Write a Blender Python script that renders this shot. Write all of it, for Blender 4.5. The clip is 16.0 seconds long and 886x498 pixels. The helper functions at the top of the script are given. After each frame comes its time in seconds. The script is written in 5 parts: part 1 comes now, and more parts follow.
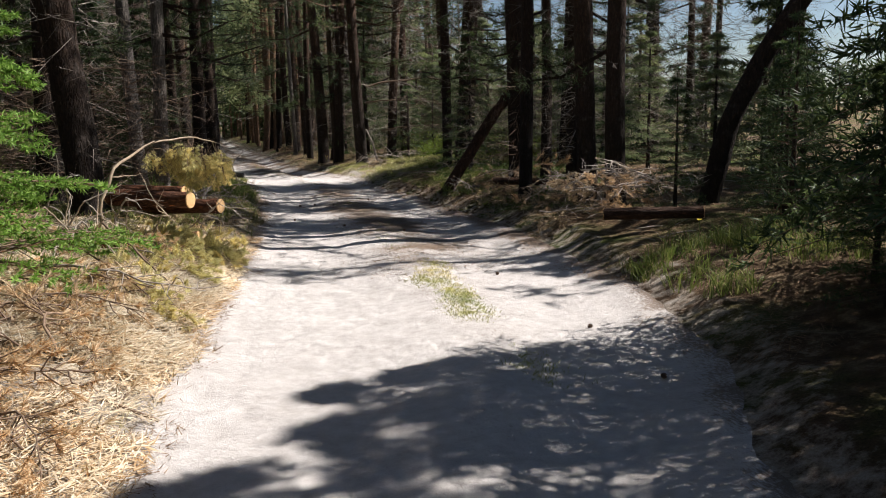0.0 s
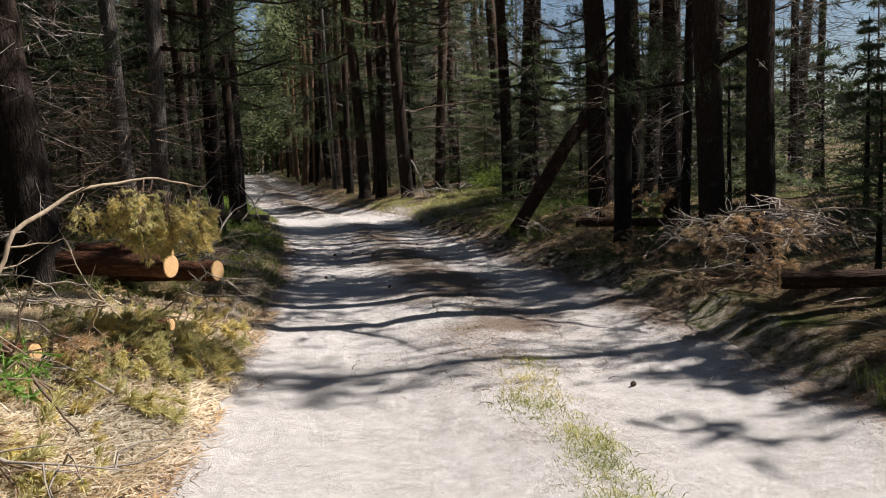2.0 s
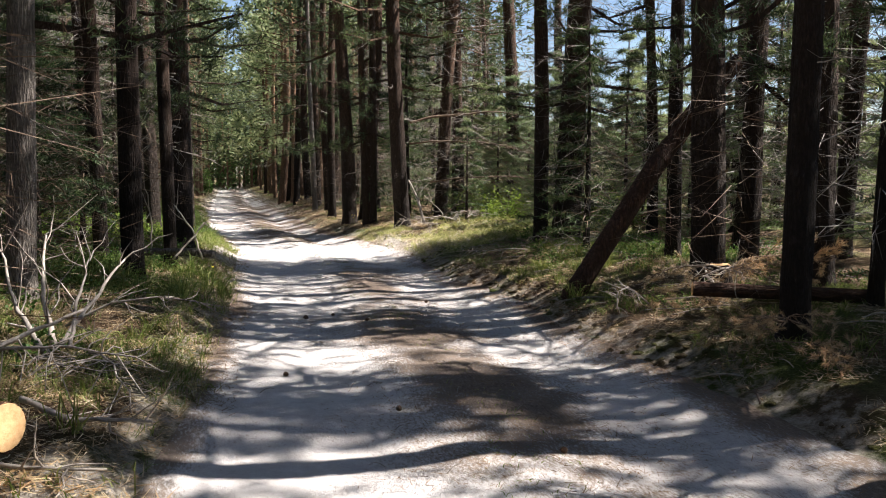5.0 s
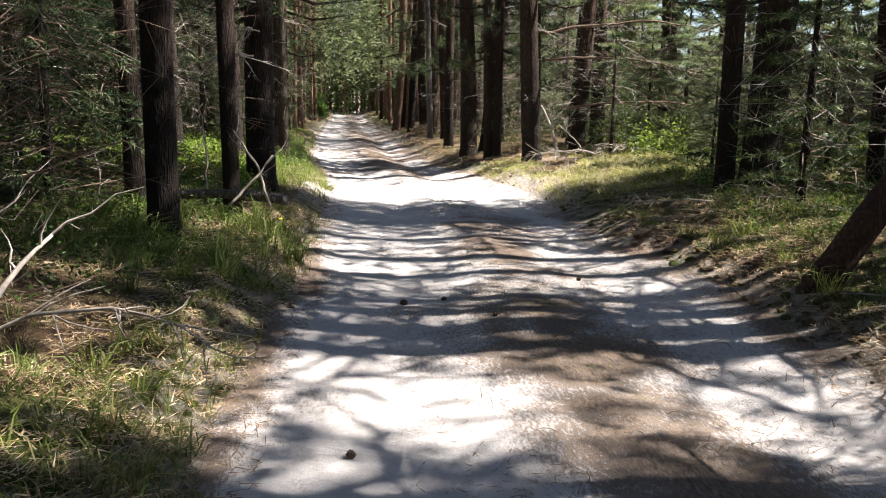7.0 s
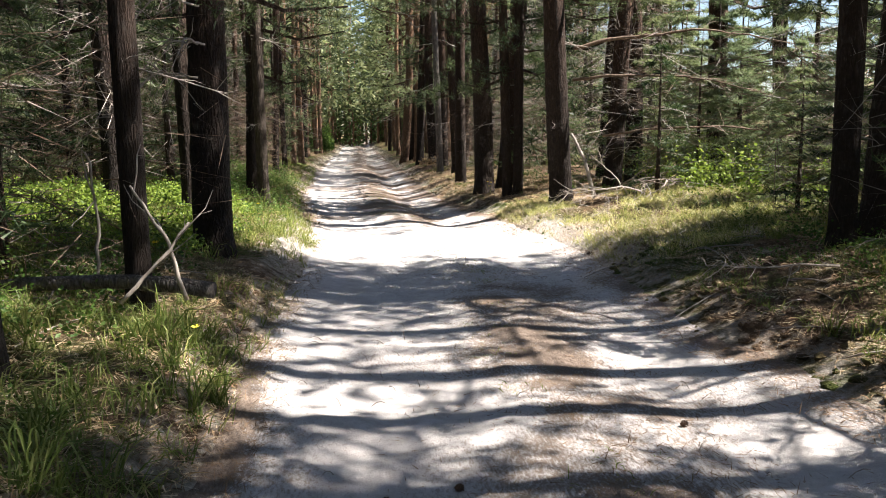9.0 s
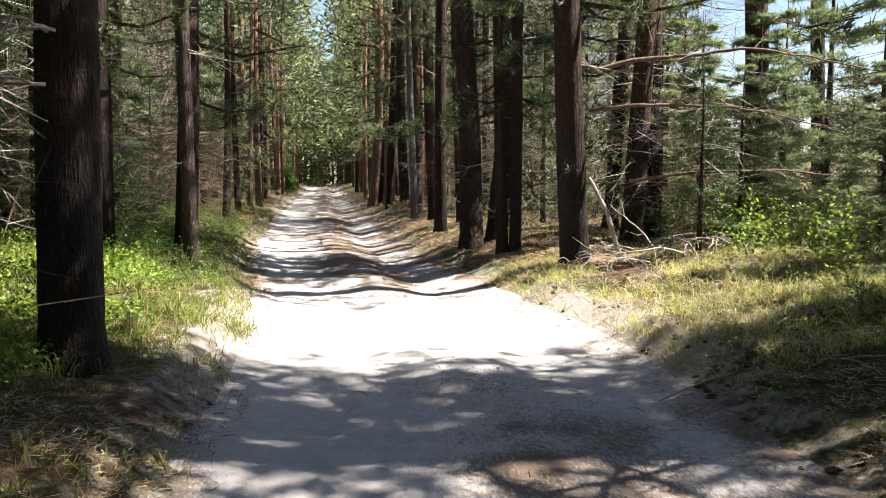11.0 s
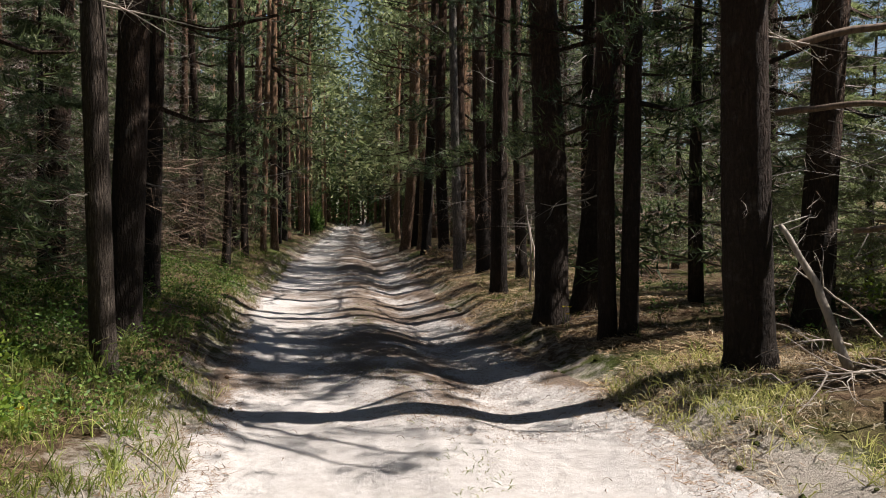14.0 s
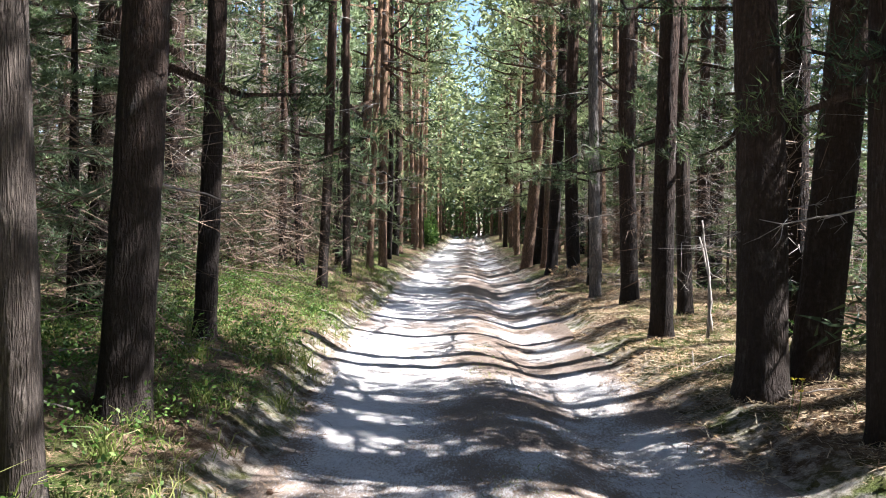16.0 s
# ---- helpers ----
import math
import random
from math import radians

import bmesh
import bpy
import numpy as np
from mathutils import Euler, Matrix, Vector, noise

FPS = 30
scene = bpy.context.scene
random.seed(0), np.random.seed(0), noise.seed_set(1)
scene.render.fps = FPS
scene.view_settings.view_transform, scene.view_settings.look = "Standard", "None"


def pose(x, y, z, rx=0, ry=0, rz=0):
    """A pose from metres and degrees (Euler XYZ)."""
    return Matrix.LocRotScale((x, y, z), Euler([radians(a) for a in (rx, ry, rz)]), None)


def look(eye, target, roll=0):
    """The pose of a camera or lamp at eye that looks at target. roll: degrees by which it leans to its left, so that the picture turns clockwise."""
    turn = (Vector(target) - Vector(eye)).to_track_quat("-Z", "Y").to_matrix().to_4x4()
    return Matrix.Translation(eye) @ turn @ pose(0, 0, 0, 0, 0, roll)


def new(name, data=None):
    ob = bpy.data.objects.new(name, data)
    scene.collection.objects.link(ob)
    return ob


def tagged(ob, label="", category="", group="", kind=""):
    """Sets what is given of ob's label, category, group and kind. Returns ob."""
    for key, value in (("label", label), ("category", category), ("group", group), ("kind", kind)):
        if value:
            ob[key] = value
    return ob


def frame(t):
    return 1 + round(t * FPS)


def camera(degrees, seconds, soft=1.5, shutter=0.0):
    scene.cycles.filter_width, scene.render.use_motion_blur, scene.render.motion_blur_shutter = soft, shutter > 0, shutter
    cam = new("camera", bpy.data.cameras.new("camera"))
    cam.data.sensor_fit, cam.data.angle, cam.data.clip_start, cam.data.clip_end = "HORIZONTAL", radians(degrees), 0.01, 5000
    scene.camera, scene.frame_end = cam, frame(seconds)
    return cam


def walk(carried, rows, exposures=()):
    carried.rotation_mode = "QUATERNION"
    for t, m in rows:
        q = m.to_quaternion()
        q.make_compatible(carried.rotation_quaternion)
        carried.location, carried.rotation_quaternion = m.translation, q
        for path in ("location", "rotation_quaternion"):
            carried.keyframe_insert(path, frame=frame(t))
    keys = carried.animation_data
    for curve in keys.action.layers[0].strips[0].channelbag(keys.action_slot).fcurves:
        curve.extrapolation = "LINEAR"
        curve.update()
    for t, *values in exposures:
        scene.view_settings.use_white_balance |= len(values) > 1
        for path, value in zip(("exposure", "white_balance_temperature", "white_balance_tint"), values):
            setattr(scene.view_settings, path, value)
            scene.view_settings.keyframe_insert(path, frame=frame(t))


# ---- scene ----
cam = camera(55.6, 16.0, soft=1.0)
METRES, EYE, TILT, LEAN, TURN = 25.0, 1.6, 5.2, 0.0, -16.0
ROWS = [
    (0.0, 0.0, 0.0, 0.0, -0.22, -13.6, 0.9),
    (0.5, -0.0032, 0.0306, -0.0027, 0.38, -13.46, 1.06),
    (1.0, -0.0044, 0.0631, -0.0062, 1.38, -12.74, 1.47),
    (1.5, -0.0096, 0.0972, -0.0087, 1.98, -12.18, 1.74),
    (2.0, -0.0155, 0.1318, -0.0123, 2.48, -11.53, 2.36),
    (2.5, -0.0221, 0.1618, -0.0144, 2.46, -10.79, 2.78),
    (3.0, -0.0299, 0.1943, -0.0164, 1.67, -9.89, 2.08),
    (5.5, -0.0498, 0.3508, -0.0343, 2.34, -10.37, -0.66),
    (6.0, -0.055, 0.3852, -0.0384, 5.35, -11.54, -0.36),
    (6.5, -0.0599, 0.4145, -0.0417, 8.16, -13.02, -0.25),
    (7.0, -0.0656, 0.4463, -0.0452, 9.54, -14.91, -0.1),
    (7.5, -0.0695, 0.4741, -0.0486, 9.74, -15.91, 0.15),
    (8.0, -0.0741, 0.5031, -0.051, 9.67, -15.06, 0.3),
    (8.5, -0.0792, 0.5323, -0.0527, 9.74, -14.08, 0.86),
    (9.0, -0.0844, 0.5618, -0.0547, 10.18, -12.95, 1.25),
    (9.5, -0.0912, 0.589, -0.0573, 10.45, -11.77, 1.36),
    (12.0, -0.129, 0.7457, -0.0695, 6.66, -9.55, 0.12),
    (12.5, -0.1346, 0.7708, -0.0717, 6.92, -8.94, 0.27),
    (13.0, -0.1415, 0.7977, -0.0749, 7.5, -8.4, 0.17),
    (13.5, -0.1501, 0.8276, -0.0775, 8.49, -7.94, 0.17),
    (14.0, -0.1584, 0.8591, -0.0798, 10.08, -7.55, 0.35),
    (14.5, -0.1687, 0.8917, -0.0834, 11.87, -7.04, 0.14),
    (15.0, -0.1779, 0.9217, -0.0853, 13.86, -6.69, 0.21),
    (15.5, -0.1855, 0.9521, -0.0872, 16.18, -6.53, 0.43),
    (16.0, -0.193, 0.9747, -0.0885, 17.94, -6.65, 0.56),
]
walk(cam, [(t, pose(0, 0, EYE, TILT, LEAN, TURN) @ pose(METRES * x, METRES * y, METRES * z, 90 + pitch, roll, yaw)) for t, x, y, z, yaw, pitch, roll in ROWS],
     exposures=[(t, stops, kelvin, 13) for t, stops, kelvin in ((0.0, 0.9, 6500), (1.5, 0.75, 6500), (3.0, 0.65, 6500), (4.5, 1.4, 6500), (5.5, 2.05, 6500), (6.2, 2.3, 6550), (7.5, 1.85, 6550), (8.5, 1.9, 6600), (9.5, 2.2, 6600), (12.0, 1.95, 6750), (13.5, 1.15, 6700), (14.5, 0.9, 6450), (15.0, 1.95, 6000), (15.5, 2.35, 5900), (16.0, 2.55, 5900))])

# ---- world and sun ----
SUN_AZ = Vector((1.0, -0.06, 0.0)).normalized()
SUN_EL = radians(51)
world = bpy.data.worlds.new("sky")
scene.world = world
world.use_nodes = True
wn = world.node_tree.nodes
sky = wn.new("ShaderNodeTexSky")
sky.sky_type = "NISHITA"
sky.sun_disc = False
sky.dust_density, sky.ozone_density = 0.4, 1.6
sky.sun_elevation = SUN_EL
sky.sun_rotation = math.atan2(SUN_AZ.x, SUN_AZ.y)
world.node_tree.links.new(sky.outputs[0], wn["Background"].inputs[0])
wn["Background"].inputs[1].default_value = 0.05
sun = new("sun", bpy.data.lights.new("sun", "SUN"))
sun.data.energy = 5.0
sun.data.angle = radians(0.53)
sun.data.color = (1.0, 0.965, 0.91)
sun.matrix_world = look(tuple(SUN_AZ * 40 * math.cos(SUN_EL) + Vector((0, 0, 40 * math.sin(SUN_EL)))), (0, 0, 0))


# ---- materials ----
def material(name, rough=0.8, spec=0.3):
    m = bpy.data.materials.new(name)
    m.use_nodes = True
    b = m.node_tree.nodes["Principled BSDF"]
    b.inputs["Roughness"].default_value = rough
    b.inputs["Specular IOR Level"].default_value = spec
    return m, m.node_tree.nodes, m.node_tree.links, b


def noise_node(n, l, scale, detail=6.0, rough=0.6, vec=None):
    t = n.new("ShaderNodeTexNoise")
    t.inputs["Scale"].default_value = scale
    t.inputs["Detail"].default_value = detail
    t.inputs["Roughness"].default_value = rough
    if vec:
        l.new(vec, t.inputs["Vector"])
    return t.outputs["Fac"]


def ramp(n, l, fac, *stops):
    r = n.new("ShaderNodeValToRGB")
    e = r.color_ramp.elements
    while len(e) < len(stops):
        e.new(0.5)
    for k, (p, c) in enumerate(stops):
        e[k].position = p
        e[k].color = (*c, 1) if len(c) == 3 else c
    l.new(fac, r.inputs[0])
    return r.outputs[0]


def mix(n, l, fac, a, b, mode="MIX"):
    m = n.new("ShaderNodeMix")
    m.data_type, m.blend_type = "RGBA", mode
    for socket, value in ((0, fac), (6, a), (7, b)):
        if isinstance(value, (int, float)):
            m.inputs[socket].default_value = value
        elif isinstance(value, tuple):
            m.inputs[socket].default_value = (*value, 1)
        else:
            l.new(value, m.inputs[socket])
    return m.outputs[2]


def bump(n, l, b, height, strength=0.5, distance=0.02):
    u = n.new("ShaderNodeBump")
    u.inputs["Strength"].default_value = strength
    u.inputs["Distance"].default_value = distance
    l.new(height, u.inputs["Height"])
    l.new(u.outputs[0], b.inputs["Normal"])


def stretched(n, l, sx, sy, sz):
    c = n.new("ShaderNodeTexCoord")
    m = n.new("ShaderNodeMapping")
    m.inputs["Scale"].default_value = (sx, sy, sz)
    l.new(c.outputs["Object"], m.inputs["Vector"])
    return m.outputs[0], c.outputs["Object"]


def attribute(n, name):
    a = n.new("ShaderNodeAttribute")
    a.attribute_name = name
    return a.outputs["Fac"]


def bark_material(name, low, high, lichen, up=7.0):
    """Plated bark: dark and grey at the foot, orange higher up."""
    m, n, l, b = material(name, 0.9, 0.15)
    v, o = stretched(n, l, 24, 24, 5.0)
    plates = n.new("ShaderNodeTexVoronoi")
    plates.feature = "DISTANCE_TO_EDGE"
    plates.inputs["Scale"].default_value = 1.0
    warp = n.new("ShaderNodeTexNoise")
    warp.inputs["Scale"].default_value = 1.3
    warp.inputs["Detail"].default_value = 4
    l.new(v, warp.inputs["Vector"])
    bent = mix(n, l, 1.0, v, mix(n, l, 1.0, warp.outputs["Color"], (1.8, 1.8, 1.8), "MULTIPLY"), "ADD")
    l.new(bent, plates.inputs["Vector"])
    crack = ramp(n, l, plates.outputs[0], (0.0, (0, 0, 0)), (0.38, (1, 1, 1)))
    fine = noise_node(n, l, 26.0, 8, 0.72, o)
    sep = n.new("ShaderNodeSeparateXYZ")
    l.new(o, sep.inputs[0])
    h = n.new("ShaderNodeMapRange")
    h.inputs[1].default_value, h.inputs[2].default_value = 1.0, up
    l.new(sep.outputs[2], h.inputs[0])
    tone = mix(n, l, h.outputs[0], low, high)
    tone = mix(n, l, ramp(n, l, noise_node(n, l, 4.5, 6, 0.7, o), (0.56, (0, 0, 0)), (0.72, (0.8, 0.8, 0.8))), tone, lichen)
    tone = mix(n, l, 1.0, tone, ramp(n, l, fine, (0.3, (0.55, 0.55, 0.55)), (0.75, (1.45, 1.42, 1.38))), "MULTIPLY")
    shade = mix(n, l, 0.62, tone, (0.02, 0.015, 0.012))
    dark = mix(n, l, crack, shade, tone)
    info = n.new("ShaderNodeObjectInfo")
    vary = ramp(n, l, info.outputs["Random"], (0.0, (0.7, 0.7, 0.72)), (1.0, (1.25, 1.2, 1.15)))
    l.new(mix(n, l, 1.0, dark, vary, "MULTIPLY"), b.inputs["Base Color"])
    hmix = n.new("ShaderNodeMath")
    hmix.operation = "MULTIPLY_ADD"
    l.new(crack, hmix.inputs[0])
    hmix.inputs[1].default_value = 1.0
    l.new(fine, hmix.inputs[2])
    bump(n, l, b, hmix.outputs[0], 0.9, 0.02)
    return m


def leaf_material(name, a, b_, c, thin=0.35):
    """Needles and leaves, some light passing through; tone varies blade by blade."""
    m, n, l, b = material(name, 0.55, 0.35)
    g = n.new("ShaderNodeNewGeometry")
    info = n.new("ShaderNodeObjectInfo")
    tone = ramp(n, l, g.outputs["Random Per Island"], (0.0, a), (0.55, b_), (1.0, c))
    _, o = stretched(n, l, 1, 1, 1)
    patch = ramp(n, l, noise_node(n, l, 0.9, 3, 0.6, o), (0.3, (0.65, 0.65, 0.65)), (0.7, (1.25, 1.22, 1.15)))
    tone = mix(n, l, 1.0, tone, patch, "MULTIPLY")
    tone = mix(n, l, 1.0, tone, ramp(n, l, info.outputs["Random"], (0.0, (0.8, 0.85, 0.85)), (1.0, (1.2, 1.12, 1.0))), "MULTIPLY")
    l.new(tone, b.inputs["Base Color"])
    t = n.new("ShaderNodeBsdfTranslucent")
    l.new(tone, t.inputs[0])
    s = n.new("ShaderNodeMixShader")
    s.inputs[0].default_value = thin
    l.new(b.outputs[0], s.inputs[1])
    l.new(t.outputs[0], s.inputs[2])
    l.new(s.outputs[0], n["Material Output"].inputs[0])
    return m


def wood_material(name, a, b_, scale=(30, 30, 4), rough=0.75):
    m, n, l, b = material(name, rough, 0.25)
    v, o = stretched(n, l, *scale)
    f = noise_node(n, l, 1.0, 7, 0.65, v)
    tone = ramp(n, l, f, (0.3, a), (0.7, b_))
    info = n.new("ShaderNodeObjectInfo")
    tone = mix(n, l, 1.0, tone, ramp(n, l, info.outputs["Random"], (0.0, (0.75, 0.75, 0.75)), (1.0, (1.2, 1.18, 1.15))), "MULTIPLY")
    l.new(tone, b.inputs["Base Color"])
    bump(n, l, b, f, 0.5, 0.006)
    return m


def sand_material():
    m, n, l, b = material("sand", 0.95, 0.1)
    _, o = stretched(n, l, 1, 1, 1)
    big = noise_node(n, l, 0.8, 5, 0.6, o)
    mid = noise_node(n, l, 9.0, 8, 0.7, o)
    fine = noise_node(n, l, 160.0, 4, 0.7, o)
    tone = ramp(n, l, big, (0.3, (0.49, 0.455, 0.43)), (0.7, (0.64, 0.605, 0.58)))
    tone = mix(n, l, 0.5, tone, ramp(n, l, mid, (0.3, (0.33, 0.29, 0.26)), (0.65, (0.63, 0.595, 0.57))))
    tone = mix(n, l, 1.0, tone, ramp(n, l, fine, (0.3, (0.8, 0.8, 0.8)), (0.7, (1.12, 1.12, 1.12))), "MULTIPLY")
    # needle litter gathers on the middle ridge and along the edges
    v, _ = stretched(n, l, 60, 22, 40)
    straw = noise_node(n, l, 1.0, 5, 0.75, v)
    amount = n.new("ShaderNodeMath")
    amount.operation = "MULTIPLY_ADD"
    l.new(attribute(n, "litter"), amount.inputs[0])
    amount.inputs[1].default_value = 0.5
    l.new(straw, amount.inputs[2])
    cover = ramp(n, l, amount.outputs[0], (0.66, (0, 0, 0)), (0.86, (1, 1, 1)))
    brown = ramp(n, l, straw, (0.35, (0.10, 0.072, 0.055)), (0.7, (0.30, 0.235, 0.185)))
    l.new(mix(n, l, cover, tone, brown), b.inputs["Base Color"])
    hm = n.new("ShaderNodeMath")
    hm.operation = "MULTIPLY_ADD"
    l.new(mid, hm.inputs[0])
    hm.inputs[1].default_value = 3.5
    l.new(fine, hm.inputs[2])
    bump(n, l, b, hm.outputs[0], 0.7, 0.02)
    return m


def floor_material():
    """Forest floor: brown needle litter, pale dry straw, moss."""
    m, n, l, b = material("forest_floor", 0.95, 0.1)
    _, o = stretched(n, l, 1, 1, 1)
    big = noise_node(n, l, 0.55, 5, 0.6, o)
    mid = noise_node(n, l, 6.0, 8, 0.72, o)
    fine = noise_node(n, l, 70.0, 5, 0.75, o)
    litter = ramp(n, l, mid, (0.3, (0.06, 0.038, 0.025)), (0.5, (0.14, 0.092, 0.058)), (0.72, (0.34, 0.26, 0.17)))
    moss = ramp(n, l, fine, (0.3, (0.035, 0.052, 0.012)), (0.7, (0.12, 0.145, 0.04)))
    tone = mix(n, l, ramp(n, l, big, (0.46, (0, 0, 0)), (0.62, (1, 1, 1))), litter, moss)
    tone = mix(n, l, 1.0, tone, ramp(n, l, fine, (0.25, (0.55, 0.55, 0.55)), (0.75, (1.4, 1.38, 1.3))), "MULTIPLY")
    sandy = n.new("ShaderNodeMath")
    sandy.operation = "MULTIPLY_ADD"
    l.new(attribute(n, "sandy"), sandy.inputs[0])
    sandy.inputs[1].default_value = 0.6
    l.new(mid, sandy.inputs[2])
    pale = ramp(n, l, fine, (0.3, (0.36, 0.31, 0.26)), (0.7, (0.60, 0.54, 0.47)))
    tone = mix(n, l, ramp(n, l, sandy.outputs[0], (0.68, (0, 0, 0)), (0.9, (1, 1, 1))), tone, pale)
    l.new(tone, b.inputs["Base Color"])
    hm = n.new("ShaderNodeMath")
    hm.operation = "MULTIPLY_ADD"
    l.new(mid, hm.inputs[0])
    hm.inputs[1].default_value = 2.0
    l.new(fine, hm.inputs[2])
    bump(n, l, b, hm.outputs[0], 1.0, 0.04)
    return m


SAND = sand_material()
FLOOR = floor_material()
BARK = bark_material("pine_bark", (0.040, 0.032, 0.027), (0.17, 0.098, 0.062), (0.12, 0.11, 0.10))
BARK_MOTTLED = bark_material("mottled_grey_bark", (0.105, 0.088, 0.074), (0.14, 0.11, 0.09), (0.34, 0.30, 0.26))
# orange upper bark, lightened so that far trunks look sunlit by colour
BARK_SUNNY = bark_material("sun_toned_orange_bark", (0.24, 0.155, 0.105), (0.38, 0.23, 0.14), (0.36, 0.30, 0.25))
# reddish bark with the shade of its surroundings darkened into the colour
BARK_RED = bark_material("reddish_shade_toned_bark", (0.085, 0.048, 0.033), (0.085, 0.048, 0.033), (0.15, 0.09, 0.06))
BARK_SPRUCE = bark_material("spruce_bark", (0.075, 0.060, 0.050), (0.12, 0.095, 0.078), (0.19, 0.185, 0.16))
BARK_LOG = bark_material("log_bark", (0.20, 0.085, 0.045), (0.20, 0.085, 0.045), (0.34, 0.18, 0.10))
CUT = wood_material("cut_wood", (0.50, 0.29, 0.13), (0.68, 0.45, 0.23), (40, 40, 40))
DEADWOOD = wood_material("dead_wood", (0.18, 0.15, 0.128), (0.46, 0.405, 0.35))
# grey flaky bark, raised in tone to stand for sun on the trunks
GREYBARK = bark_material("grey_sun_toned_bark", (0.25, 0.23, 0.21), (0.28, 0.255, 0.23), (0.40, 0.37, 0.33))
TAN = wood_material("tan_branch_bark", (0.20, 0.15, 0.105), (0.42, 0.34, 0.25))
TWIG = wood_material("twig_bark", (0.09, 0.06, 0.042), (0.24, 0.17, 0.12))
CONE = wood_material("cone_scales", (0.05, 0.03, 0.02), (0.15, 0.09, 0.055))
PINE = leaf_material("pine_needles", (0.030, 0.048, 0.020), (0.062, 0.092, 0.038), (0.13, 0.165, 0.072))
# paler copy of the needles, with sunlight put into the colour
LIGHT = leaf_material("sun_toned_needles", (0.13, 0.18, 0.085), (0.24, 0.30, 0.15), (0.38, 0.43, 0.25), 0.5)
GREENER = leaf_material("spruce_bough_needles", (0.045, 0.085, 0.028), (0.085, 0.145, 0.048), (0.15, 0.22, 0.08), 0.4)
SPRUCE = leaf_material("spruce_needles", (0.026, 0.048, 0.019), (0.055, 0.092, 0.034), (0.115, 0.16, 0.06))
FRESH = leaf_material("fresh_spruce_needles", (0.08, 0.18, 0.03), (0.15, 0.29, 0.055), (0.26, 0.42, 0.11), 0.45)
WILTED = leaf_material("wilting_needles", (0.48, 0.43, 0.17), (0.68, 0.61, 0.29), (0.80, 0.75, 0.44), 0.45)
RUSTY = leaf_material("dead_needles", (0.36, 0.23, 0.12), (0.56, 0.41, 0.26), (0.70, 0.60, 0.45), 0.3)
PALE = leaf_material("bleached_straw", (0.46, 0.38, 0.29), (0.66, 0.60, 0.51), (0.80, 0.77, 0.70), 0.3)
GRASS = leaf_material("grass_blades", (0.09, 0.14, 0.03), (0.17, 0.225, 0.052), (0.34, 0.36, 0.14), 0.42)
# lighter and yellower than GRASS
MEADOW = leaf_material("yellow_meadow_grass", (0.24, 0.28, 0.085), (0.42, 0.44, 0.17), (0.62, 0.60, 0.34), 0.45)
DRY = leaf_material("dry_grass", (0.20, 0.155, 0.075), (0.33, 0.27, 0.14), (0.46, 0.40, 0.23), 0.35)
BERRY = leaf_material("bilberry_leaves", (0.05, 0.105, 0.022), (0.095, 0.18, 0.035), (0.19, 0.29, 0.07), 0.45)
# BERRY leaves brightened: the sun on the patch is put into their colour
SUNBERRY = leaf_material("sun_toned_bilberry_leaves", (0.10, 0.18, 0.028), (0.19, 0.30, 0.045), (0.32, 0.42, 0.09), 0.5)
STRAW = wood_material("needle_straw", (0.13, 0.075, 0.042), (0.36, 0.24, 0.14))
FLOWER = material("yellow_petals", 0.6)[0]
FLOWER.node_tree.nodes["Principled BSDF"].inputs["Base Color"].default_value = (0.75, 0.60, 0.04, 1)


